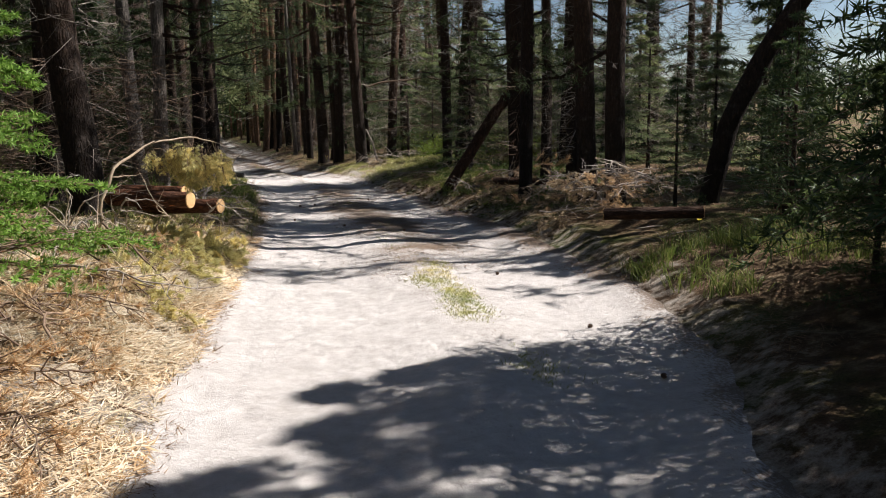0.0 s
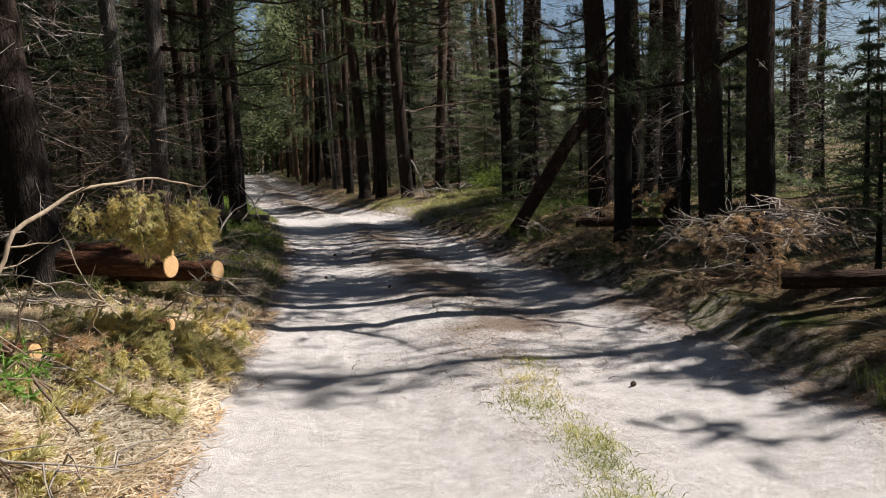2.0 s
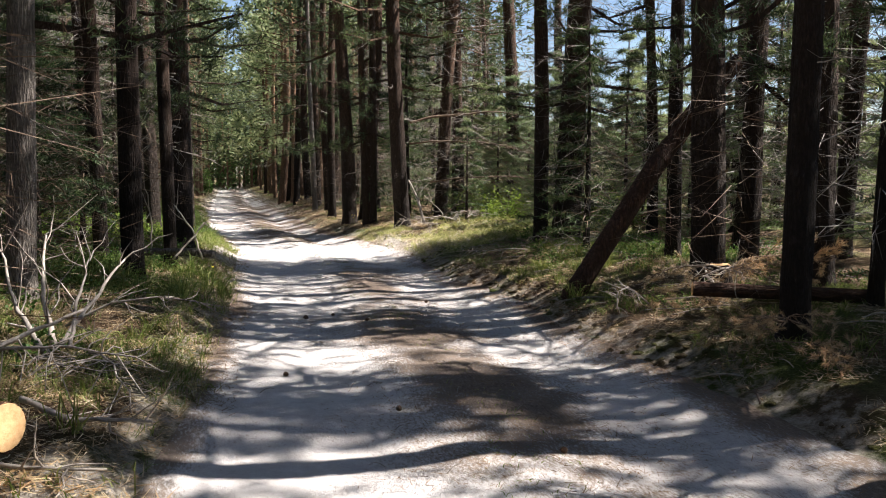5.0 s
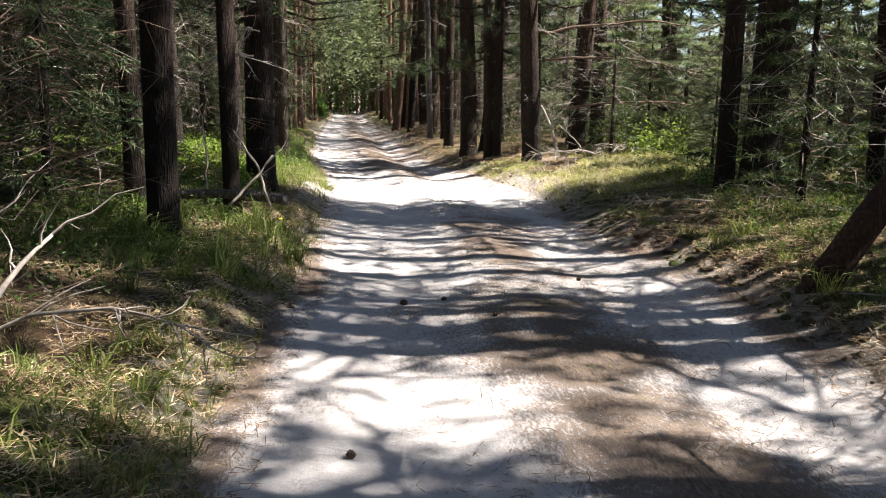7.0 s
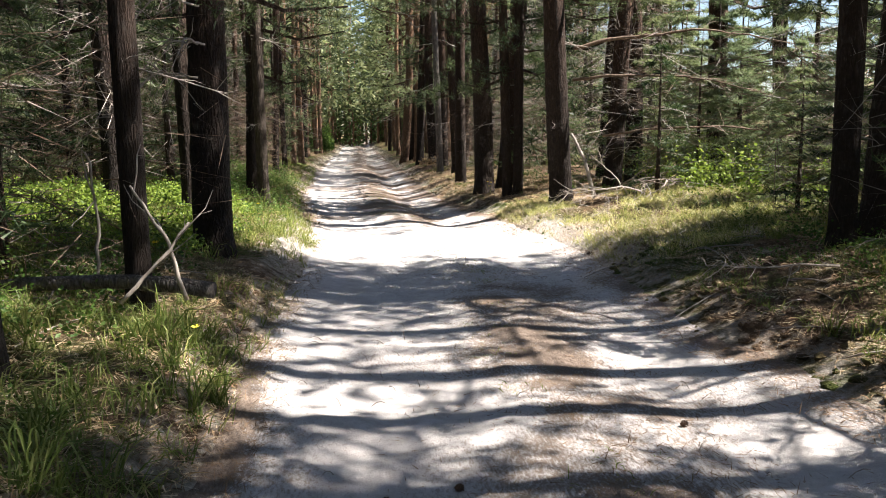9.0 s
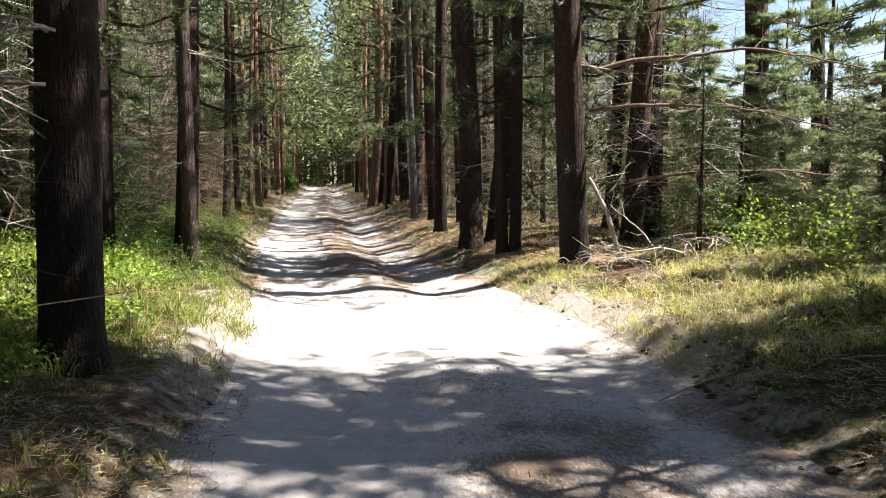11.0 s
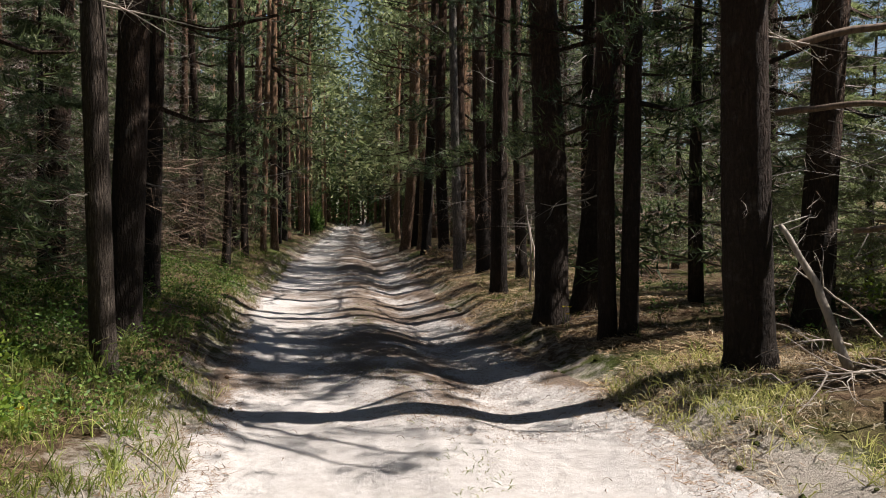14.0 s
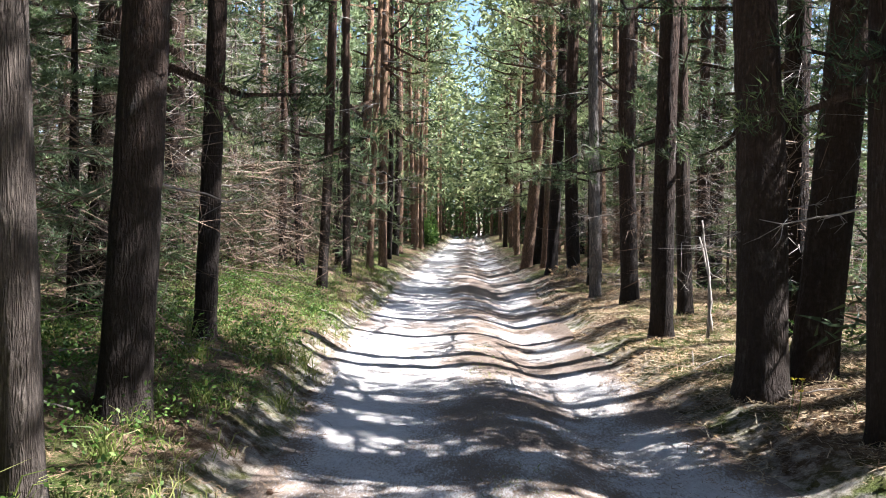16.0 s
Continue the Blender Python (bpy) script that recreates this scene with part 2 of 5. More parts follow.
# ---- mesh helpers ----
class Geo:
    """Collects vertices, triangles and quads; builds one mesh."""

    def __init__(self):
        self.v, self.f3, self.f4, self.n = [], [], [], 0

    def add(self, v, f3=None, f4=None):
        v = np.asarray(v, dtype=np.float32).reshape(-1, 3)
        if f3 is not None and len(f3):
            self.f3.append(np.asarray(f3, dtype=np.int32).reshape(-1, 3) + self.n)
        if f4 is not None and len(f4):
            self.f4.append(np.asarray(f4, dtype=np.int32).reshape(-1, 4) + self.n)
        self.v.append(v)
        self.n += len(v)
        return self

    def tube(self, path, radii, sides=6, cap=True):
        path = np.asarray(path, dtype=np.float64)
        k = len(path)
        radii = np.broadcast_to(np.asarray(radii, dtype=np.float64), (k,))
        tan = np.gradient(path, axis=0)
        tan /= np.linalg.norm(tan, axis=1)[:, None] + 1e-9
        ref = np.array((1.0, 0, 0)) if abs(tan[:, 0]).mean() < 0.8 else np.array((0, 0, 1.0))
        u = np.cross(tan, ref)
        u /= np.linalg.norm(u, axis=1)[:, None] + 1e-9
        w = np.cross(tan, u)
        a = np.linspace(0, 2 * math.pi, sides, endpoint=False)
        ring = path[:, None] + radii[:, None, None] * (np.cos(a)[None, :, None] * u[:, None] + np.sin(a)[None, :, None] * w[:, None])
        i, j = np.meshgrid(np.arange(k - 1), np.arange(sides), indexing="ij")
        jn = (j + 1) % sides
        quads = np.stack([i * sides + j, (i + 1) * sides + j, (i + 1) * sides + jn, i * sides + jn], -1).reshape(-1, 4)
        v = ring.reshape(-1, 3)
        f3 = []
        if cap:
            v = np.vstack([v, path[:1], path[-1:]])
            c0, c1 = k * sides, k * sides + 1
            f3 = [(c0, s, (s + 1) % sides) for s in range(sides)] + [(c1, (k - 1) * sides + (s + 1) % sides, (k - 1) * sides + s) for s in range(sides)]
        return self.add(v, f3, quads)

    def spikes(self, c, d, length, width, rng, flat=None):
        """One thin triangle for each root c, along d."""
        c, d = np.asarray(c), np.asarray(d)
        d = d / (np.linalg.norm(d, axis=1)[:, None] + 1e-9)
        side = np.cross(d, rng.normal(size=d.shape) if flat is None else flat)
        side /= np.linalg.norm(side, axis=1)[:, None] + 1e-9
        length = np.broadcast_to(length, (len(c),))[:, None]
        width = np.broadcast_to(width, (len(c),))[:, None]
        v = np.stack([c - side * width / 2, c + side * width / 2, c + d * length], 1).reshape(-1, 3)
        return self.add(v, np.arange(len(v)).reshape(-1, 3))

    def blades(self, c, d, length, width, rng, droop=0.3):
        """Bent grass blades of three triangles."""
        c, d = np.asarray(c), np.asarray(d)
        d = d / (np.linalg.norm(d, axis=1)[:, None] + 1e-9)
        side = np.cross(d, rng.normal(size=d.shape))
        side /= np.linalg.norm(side, axis=1)[:, None] + 1e-9
        length = np.broadcast_to(length, (len(c),))[:, None]
        out = d * np.array((1, 1, 0)) + 1e-6
        out /= np.linalg.norm(out, axis=1)[:, None]
        midp = c + d * length * 0.55
        tip = c + d * length * 0.95 + (out * 0.5 - np.array((0, 0, 0.55))) * length * droop
        w = side * np.broadcast_to(width, (len(c),))[:, None] / 2
        v = np.stack([c - w, c + w, midp - w * 0.8, midp + w * 0.8, tip], 1).reshape(-1, 3)
        k = np.arange(len(c))[:, None] * 5
        f = np.concatenate([k + np.array((0, 1, 3)), k + np.array((0, 3, 2)), k + np.array((2, 3, 4))])
        return self.add(v, f)

    def leaves(self, c, d, length, width, rng):
        """Pointed oval leaves of two triangles, folded a little."""
        c, d = np.asarray(c), np.asarray(d)
        d = d / (np.linalg.norm(d, axis=1)[:, None] + 1e-9)
        side = np.cross(d, rng.normal(size=d.shape))
        side /= np.linalg.norm(side, axis=1)[:, None] + 1e-9
        length = np.broadcast_to(length, (len(c),))[:, None]
        width = np.broadcast_to(width, (len(c),))[:, None]
        v = np.stack([c, c + d * length * 0.5 + side * width / 2, c + d * length, c + d * length * 0.5 - side * width / 2], 1).reshape(-1, 3)
        k = np.arange(len(c))[:, None] * 4
        return self.add(v, np.concatenate([k + np.array((0, 1, 2)), k + np.array((0, 2, 3))]))

    def mesh(self, name, mat, smooth=False):
        me = bpy.data.meshes.new(name)
        v = np.concatenate(self.v)
        f3 = np.concatenate(self.f3) if self.f3 else np.zeros((0, 3), np.int32)
        f4 = np.concatenate(self.f4) if self.f4 else np.zeros((0, 4), np.int32)
        me.vertices.add(len(v))
        me.vertices.foreach_set("co", v.astype(np.float32).ravel())
        loops = np.concatenate([f3.ravel(), f4.ravel()]).astype(np.int32)
        me.loops.add(len(loops))
        me.loops.foreach_set("vertex_index", loops)
        sizes = np.concatenate([np.full(len(f3), 3), np.full(len(f4), 4)]).astype(np.int32)
        me.polygons.add(len(sizes))
        me.polygons.foreach_set("loop_start", np.concatenate([[0], np.cumsum(sizes)[:-1]]).astype(np.int32))
        me.polygons.foreach_set("use_smooth", np.full(len(sizes), smooth))
        me.update(calc_edges=True)
        me.materials.append(mat)
        return me


def part(name, geo, mat, parent=None, label="", smooth=False, kind=""):
    """A Geo, or a ready mesh, as one object."""
    ob = new(name, geo if mat is None else geo.mesh(name, mat, smooth))
    ob.parent = parent
    return tagged(ob, label, kind=kind)


def unit(v):
    return v / (np.linalg.norm(v, axis=-1, keepdims=True) + 1e-9)


def arc(a, b, sag, k=6):
    """A bent line from a to b, pushed by the vector sag in its middle."""
    t = np.linspace(0, 1, k)[:, None]
    return np.asarray(a) * (1 - t) + np.asarray(b) * t + np.asarray(sag) * 4 * t * (1 - t)


# ---- the lie of the land ----
LEFT_Y = [-12, 0, 3.8, 8, 11, 15, 20, 25, 29, 35, 45, 60, 140]
LEFT_X = [-2.6, -1.1, -0.5, 0.12, 0.5, 0.95, 1.2, 1.25, 0.9, 0.5, 0.3, 0.2, 0.2]
RIGHT_Y = [-12, 0, 3.2, 4.6, 6.5, 12, 17, 25, 28, 31, 35, 45, 60, 140]
RIGHT_X = [1.2, 1.9, 2.3, 3.3, 3.8, 4.35, 4.5, 4.6, 4.2, 4.0, 3.7, 3.6, 3.4, 3.6]
NRNG = np.random.default_rng(7)
LAT = NRNG.random((64, 64))


def vnoise(x, y, scale):
    """Smooth value noise, 0 to 1, on arrays."""
    x, y = np.asarray(x, float) / scale + 31.7, np.asarray(y, float) / scale + 17.3
    i, j = np.floor(x).astype(int), np.floor(y).astype(int)
    u, v = x - i, y - j
    u, v = u * u * (3 - 2 * u), v * v * (3 - 2 * v)
    i, j, i1, j1 = i % 64, j % 64, (i + 1) % 64, (j + 1) % 64
    return (LAT[i, j] * (1 - u) + LAT[i1, j] * u) * (1 - v) + (LAT[i, j1] * (1 - u) + LAT[i1, j1] * u) * v


def smooth(a, b, x):
    t = np.clip((np.asarray(x, float) - a) / (b - a), 0, 1)
    return t * t * (3 - 2 * t)


def edge_l(y):
    return np.interp(y, LEFT_Y, LEFT_X) + 0.22 * (vnoise(y, 3.0, 0.7) - 0.5) + 0.2 * (vnoise(y, 9.0, 2.1) - 0.5)


def edge_r(y):
    return np.interp(y, RIGHT_Y, RIGHT_X) + 0.22 * (vnoise(y, 40.0, 0.7) - 0.5) + 0.2 * (vnoise(y, 60.0, 2.1) - 0.5)


def road_z(x, y):
    """The track: two wheel ruts, a ridge between them, ripples of trodden sand."""
    l, r = np.interp(y, LEFT_Y, LEFT_X), np.interp(y, RIGHT_Y, RIGHT_X)
    u = (x - l) / (r - l)
    deep = smooth(26.5, 30, y)
    z = -0.03 * np.exp(-((u - 0.27) / 0.13) ** 2) - (0.03 + 0.08 * deep) * np.exp(-((u - 0.76) / 0.11) ** 2)
    z = z + (0.022 + 0.02 * deep) * np.exp(-((u - 0.52) / 0.1) ** 2)
    z = z + 0.016 * (vnoise(x, y, 0.8) - 0.5) + 0.02 * (vnoise(x + 7, y, 0.31) - 0.5) + 0.022 * (vnoise(x, y + 3, 0.13) - 0.5)
    z = z + 0.05 * smooth(0.88, 1.02, u) + 0.05 * smooth(0.12, -0.02, u)
    return z


def land_z(x, y):
    x, y = np.asarray(x, float), np.asarray(y, float)
    l, r = edge_l(y), edge_r(y)
    d = np.maximum(l - x, x - r)
    rise = np.where(x < l, 0.42 + 0.1 * smooth(12, 16, y), 0.46)
    bank = rise * (0.5 * smooth(-0.06, 0.42, d) + 0.5 * smooth(0.2, 1.9, d)) + 0.14 * smooth(1.5, 8, d)
    rough = smooth(0.0, 0.8, d) * (0.09 * (vnoise(x, y, 0.8) - 0.45) + 0.12 * (vnoise(x, y, 2.7) - 0.5) + 0.07 * (vnoise(x, y, 0.3) - 0.5))
    hill = 5 * smooth(60, 190, np.hypot(x - 2, y - 20)) * smooth(-10, 60, x)
    fall = -1.6 * smooth(13, 30, x) * smooth(45, 25, y)
    return road_z(x, y) * smooth(0.3, -0.1, d) + bank + rough + hill + fall


def grid_mesh(name, xs, ys, zf, mat):
    x, y = np.meshgrid(xs, ys, indexing="ij")
    z = zf(x, y)
    i, j = np.meshgrid(np.arange(len(xs) - 1), np.arange(len(ys) - 1), indexing="ij")
    k = len(ys)
    q = np.stack([i * k + j, (i + 1) * k + j, (i + 1) * k + j + 1, i * k + j + 1], -1).reshape(-1, 4)
    return Geo().add(np.stack([x, y, z], -1), f4=q).mesh(name, mat, True)


def ground_z(x, y):
    d = np.maximum(edge_l(y) - x, x - edge_r(y))
    return land_z(x, y) - 0.09 * smooth(-0.05, -0.3, d)


xs = np.concatenate([-np.geomspace(1200, 9, 26), np.arange(-8.6, 12.0, 0.13), np.geomspace(12.4, 1200, 34)])
ys = np.concatenate([-np.geomspace(1200, 4, 24), np.arange(-3.6, 46, 0.15), np.geomspace(46.4, 1200, 60)])
ground_mesh = grid_mesh("ground", xs, ys, ground_z, FLOOR)
gx, gy = np.meshgrid(xs, ys, indexing="ij")
gd = np.maximum(edge_l(gy) - gx, gx - edge_r(gy))
sandy = smooth(1.0, 0.0, gd) * 0.45 + smooth(2.4, 0.6, gd) * smooth(13, 10, gy) * (gx < 1) * 1.0 + smooth(0.9, 0.1, gd) * smooth(22, 24, gy) * smooth(29, 27, gy) * 0.4
ground_mesh.attributes.new("sandy", "FLOAT", "POINT").data.foreach_set("value", sandy.astype(np.float32).ravel())
ground = tagged(new("ground", ground_mesh),
                "brown needle-littered forest floor with moss and low banks beside the track", "ground", kind="structure")

# the sandy track, a strip between its two ragged edges
ry = np.concatenate([np.arange(-6, 42, 0.07), np.geomspace(42.1, 135, 240)])
rs = np.linspace(-0.05, 1.05, 84)
L, R = edge_l(ry)[None], edge_r(ry)[None]
rx = L + (R - L) * rs[:, None]
ryy = np.broadcast_to(ry[None], rx.shape)
rz = land_z(rx, ryy) + 0.006 - 0.14 * (smooth(0.0, -0.05, rs) + smooth(1.0, 1.05, rs))[:, None]
i, j = np.meshgrid(np.arange(len(rs) - 1), np.arange(len(ry) - 1), indexing="ij")
k = len(ry)
road_geo = Geo().add(np.stack([rx, ryy, rz], -1), f4=np.stack([i * k + j, (i + 1) * k + j, (i + 1) * k + j + 1, i * k + j + 1], -1).reshape(-1, 4))
road_mesh = road_geo.mesh("road", SAND, True)
lit = road_mesh.attributes.new("litter", "FLOAT", "POINT")
u = np.broadcast_to(rs[:, None], rx.shape)
amount = 0.55 * np.exp(-((u - 0.57) / 0.17) ** 2) + 0.5 * smooth(0.08, 0.0, u) 
amount = amount * (1 - 0.65 * smooth(21.8, 23.5, ryy) * smooth(29, 27.2, ryy)) * (0.35 + 0.65 * smooth(6, 12, ryy)) + 0.7 * smooth(0.86, 1.02, u) + (0.36 + 0.3 * smooth(27, 30, ryy) * (0.4 + u)) * smooth(8.5, 12, ryy) * vnoise(rx, ryy, 0.9)
amount = amount * (1 - 0.65 * smooth(21.8, 23.5, ryy) * smooth(29, 27.2, ryy)) * (0.1 + 1.1 * vnoise(rx, ryy, 0.6) + 0.7 * vnoise(rx, ryy, 0.19))
lit.data.foreach_set("value", np.clip(amount, 0, 1.2).astype(np.float32).ravel())
road = tagged(new("road", road_mesh), "pale sandy forest track with two wheel ruts and needle litter", "dirt road", kind="structure")


# ---- trees ----
def dead_branch_geo(g, rng, base, direction, length, thick, sides=4, twigs=4):
    tip = base + direction * length + np.array((0, 0, rng.uniform(-0.25, 0.2) * length))
    path = arc(base, tip, rng.normal(size=3) * 0.07 * length, 5)
    path[1:-1] += rng.normal(size=(3, 3)) * 0.025 * length
    g.tube(path, np.linspace(thick, thick * 0.25, 5), sides, False)
    for _ in range(twigs):
        s = rng.uniform(0.3, 0.95)
        p = path[int(s * 4)]
        d = unit(direction + rng.normal(size=3) * 0.8)
        q = p + d * length * rng.uniform(0.12, 0.4)
        g.tube(arc(p, q, rng.normal(size=3) * 0.03, 3), (thick * 0.35, thick * 0.25, thick * 0.1), 3, False)


def tuft_crown(g, rng, pts, dirs, per, length, width, spread=0.9):
    """Needle tufts: per blades round each point."""
    n = len(pts)
    c = np.repeat(pts, per, 0) + rng.normal(size=(n * per, 3)) * length * 0.25
    d = unit(np.repeat(dirs, per, 0) + rng.normal(size=(n * per, 3)) * spread)
    g.spikes(c, d, length * rng.uniform(0.6, 1.2, n * per), width * rng.uniform(0.7, 1.3, n * per), rng)


def trunk_geo(rng, height, radius, bend=0.25, sides=9, fine=False):
    z = np.concatenate([[-0.25, 0.0, 0.12, 0.3, 0.6], np.linspace(1.1, height, int(height / 0.9))])
    if fine:
        z = np.concatenate([[-0.25], np.arange(0, 4.6, 0.1), np.linspace(4.9, height, 12)])
    f = np.clip(z / height, 0, 1)
    r = radius * (1 - 0.55 * f - 0.45 * f ** 3) * (1 - f ** 6) + 0.008
    r = r * (1 + 0.2 * np.exp(-np.maximum(z, 0) / 0.12))
    a, b = rng.uniform(0, 6.3, 2)
    path = np.stack([bend * np.sin(f * 3 + a) - bend * math.sin(a), bend * np.sin(f * 4 + b) - bend * math.sin(b), z], 1)
    g = Geo().tube(path, r, sides)
    v = g.v[0]
    wob = 1 + 0.05 * np.sin(np.arctan2(v[:, 1], v[:, 0]) * 3 + v[:, 2] * 0.7 + a) + rng.normal(size=len(v)) * (0.012 if fine else 0.025)
    if fine:
        turn = np.arctan2(v[:, 1], v[:, 0])
        ribs = vnoise(turn * 3.2 + a, v[:, 2] * 2.4, 0.42)
        wob = wob + 0.035 * (np.abs(ribs - 0.5) * 2 - 0.4) + 0.05 * (vnoise(turn * 2, v[:, 2], 0.16) - 0.5)
    centre = np.stack([np.interp(v[:, 2], z, path[:, 0]), np.interp(v[:, 2], z, path[:, 1])], 1)
    v[:, :2] = centre + (v[:, :2] - centre) * wob[:, None]
    return g, path, r


def two_tone(name, a, mat_a, b, mat_b):
    """One mesh out of two Geos, each with its material."""
    me = Geo()
    va, fa = np.concatenate(a.v), np.concatenate(a.f3)
    vb = np.concatenate(b.v)
    q = np.concatenate(b.f4)
    fb = np.concatenate([q[:, (0, 1, 2)], q[:, (0, 2, 3)]])
    me.add(va, fa)
    me.add(vb, fb)
    mesh = me.mesh(name, mat_a)
    mesh.materials.append(mat_b)
    mesh.polygons.foreach_set("material_index", np.concatenate([np.zeros(len(fa)), np.ones(len(fb))]).astype(np.int32))
    return mesh


def pine_variant(seed, height, radius, crown_from, limbs, tufts, dead, live_low=0, blade=0.105):
    """Meshes of one pine: trunk, limbs, needle crown and a set of dead branches."""
    rng = np.random.default_rng(seed)
    state = rng.bit_generator.state
    g, path, r = trunk_geo(rng, height, radius)
    rng.bit_generator.state = state
    near_trunk = trunk_geo(rng, height, radius, 0.25, 22, True)[0]
    wood, needles, fine_needles = Geo(), Geo(), Geo()

    def limb(z, length, rise, count):
        az = rng.uniform(0, 2 * math.pi)
        base = np.array([np.interp(z, path[:, 2], path[:, 0]), np.interp(z, path[:, 2], path[:, 1]), z])
        d = np.array((math.cos(az), math.sin(az), rise))
        tip = base + d * length
        p = arc(base, tip, (0, 0, -0.08 * length), 5)
        high = z > 7.5
        q = p[::4] if high else p[::2]
        wood.tube(q, np.linspace(0.035, 0.01, len(q)) * (0.5 + length / 3), 3, False)
        count = 20 if high else count
        s = rng.uniform(0.3, 1.0, count)
        pts = np.stack([np.interp(s, np.linspace(0, 1, 5), p[:, k]) for k in range(3)], 1)
        side = unit(np.cross(d, (0, 0, 1.0)))
        off = rng.normal(size=(count, 1)) * (0.75 if high else 0.3) * length * (1.1 - s[:, None])
        pts = pts + side * off + rng.normal(size=(count, 3)) * (0.42 if high else 0.08)
        aim = unit(np.array((d[0], d[1], 0.5)) + side * np.sign(off) * 0.6)
        tuft_crown(needles, rng, pts, aim, *((3, 0.3, blade) if high else (14, 0.2, 0.024)))
        tuft_crown(fine_needles, rng, pts, aim, *((3, 0.3, blade) if high else (20, 0.17, 0.014)))

    for z in np.sort(rng.uniform(crown_from, height * 0.98, limbs)):
        f = (z - crown_from) / (height - crown_from)
        limb(z, rng.uniform(0.7, 1.0) * (2.3 * (1 - f) ** 0.7 + 0.35), rng.uniform(-0.05, 0.35) + 0.3 * f, tufts)
    for _ in range(live_low):
        limb(rng.uniform(2.2, crown_from), rng.uniform(1.2, 2.4), rng.uniform(-0.25, 0.1), tufts + 6)
    branches = []
    for _ in range(dead):
        bg = Geo()
        z = rng.uniform(1.3, crown_from + 1)
        az = rng.uniform(0, 2 * math.pi)
        base = np.array([np.interp(z, path[:, 2], path[:, 0]), np.interp(z, path[:, 2], path[:, 1]), z])
        d = unit(np.array((math.cos(az), math.sin(az), rng.uniform(-0.35, 0.3))))
        dead_branch_geo(bg, rng, base, d, rng.uniform(0.3, 0.6 + 0.16 * z), rng.uniform(0.004, 0.0095), 4, 8)
        branches.append(bg.mesh("dead_branch", DEADWOOD, True))
    allb = Geo()
    for _ in range(int(dead * 1.7)):
        z = rng.uniform(1.0, crown_from + 1)
        az = rng.uniform(0, 2 * math.pi)
        base = np.array([np.interp(z, path[:, 2], path[:, 0]), np.interp(z, path[:, 2], path[:, 1]), z])
        dead_branch_geo(allb, rng, base, unit(np.array((math.cos(az), math.sin(az), rng.uniform(-0.4, 0.3)))), rng.uniform(0.4, 2.0), rng.uniform(0.009, 0.018), 3, 3)
    return {"trunk": g.mesh("trunk", BARK, True), "near": near_trunk.mesh("trunk", BARK, True), "crown": two_tone("crown", needles, PINE, wood, BARK), "near_crown": two_tone("crown", fine_needles, PINE, wood, BARK),
            "dead": branches, "thicket": allb.mesh("twig_thicket", DEADWOOD, True)}


VARIANTS = [pine_variant(100 + s, h, 0.18, c, 27, 10, 7, low) for s, (h, c, low) in
            enumerate([(17, 6.5, 2), (16, 5.5, 5), (18, 7.0, 3), (15, 5.0, 7), (16.5, 6, 4), (14.5, 4.5, 9)])]


# thinner crowns for the inner stand, where the sun gets through
THIN = [pine_variant(130 + s, h, 0.18, c, 13, 8, 6, low) for s, (h, c, low) in enumerate([(15, 7.0, 2), (16, 6.5, 4), (14, 6.0, 6), (15, 5.5, 8)])]

# bare stems with the crown high up, for pines added to give shade
HIGH = [pine_variant(150 + s, h, 0.18, c, 32, 8, 3, 0, 0.15) for s, (h, c) in enumerate([(17, 6.5), (18.5, 7.5), (16, 6.8)])]


def pine(x, y, dia, variant, near, turn=0.0, lean=(0.0, 0.0), label="", h=1.0, wide=1.0, pale=False, high=False):
    v = (HIGH if high else VARIANTS)[variant % (len(HIGH) if high else len(VARIANTS))]
    if (near and y > 26) or (not near and not high and (x < -3.5 or x > 12.5 or y > 43)):
        v = THIN[variant % len(THIN)]
    tree = new("pine_tree")
    z = float(land_z(x, y))
    s = dia / 0.36
    tree.matrix_basis = pose(x, y, z, lean[0], lean[1], turn) @ Matrix.Diagonal((1, 1, h, 1))
    trunk = part("trunk", v["near" if near else "trunk"], None, tree)
    trunk.scale = (s, s, 1)
    # by the brush pile the paler bark replaces sunlight that misses these trunks
    if pale:
        slot = trunk.material_slots[0]
        slot.link, slot.material = "OBJECT", BARK_MOTTLED if 20 < y < 35 else GREYBARK
    crown = part("crown", v["near_crown" if near else "crown"], None, tree, "dark green needle crown", kind="stuff")
    crown.scale = (wide * max(0.75, s ** 0.5),) * 2 + (1,)
    # far along the track, crown and trunk swap to the sunlit colours
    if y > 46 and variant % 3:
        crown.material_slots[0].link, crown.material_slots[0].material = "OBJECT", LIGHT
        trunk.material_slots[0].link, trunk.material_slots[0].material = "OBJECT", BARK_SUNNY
    if near:
        for b in v["dead"]:
            part("dead_branch", b, None, tree, "bare grey dead branch")
    else:
        part("twig_thicket", v["thicket"], None, tree, "bare grey dead twigs", kind="stuff")
    if pale:
        label = "dead pine with grey bark, coloured pale as if sunlit, beside the brush pile" if y < 20 else "thin pine with a pale lichen-grey trunk"
    return tagged(tree, label or "tall pine with dark fissured bark and bare dead lower branches", "tree", "pines beside the track")


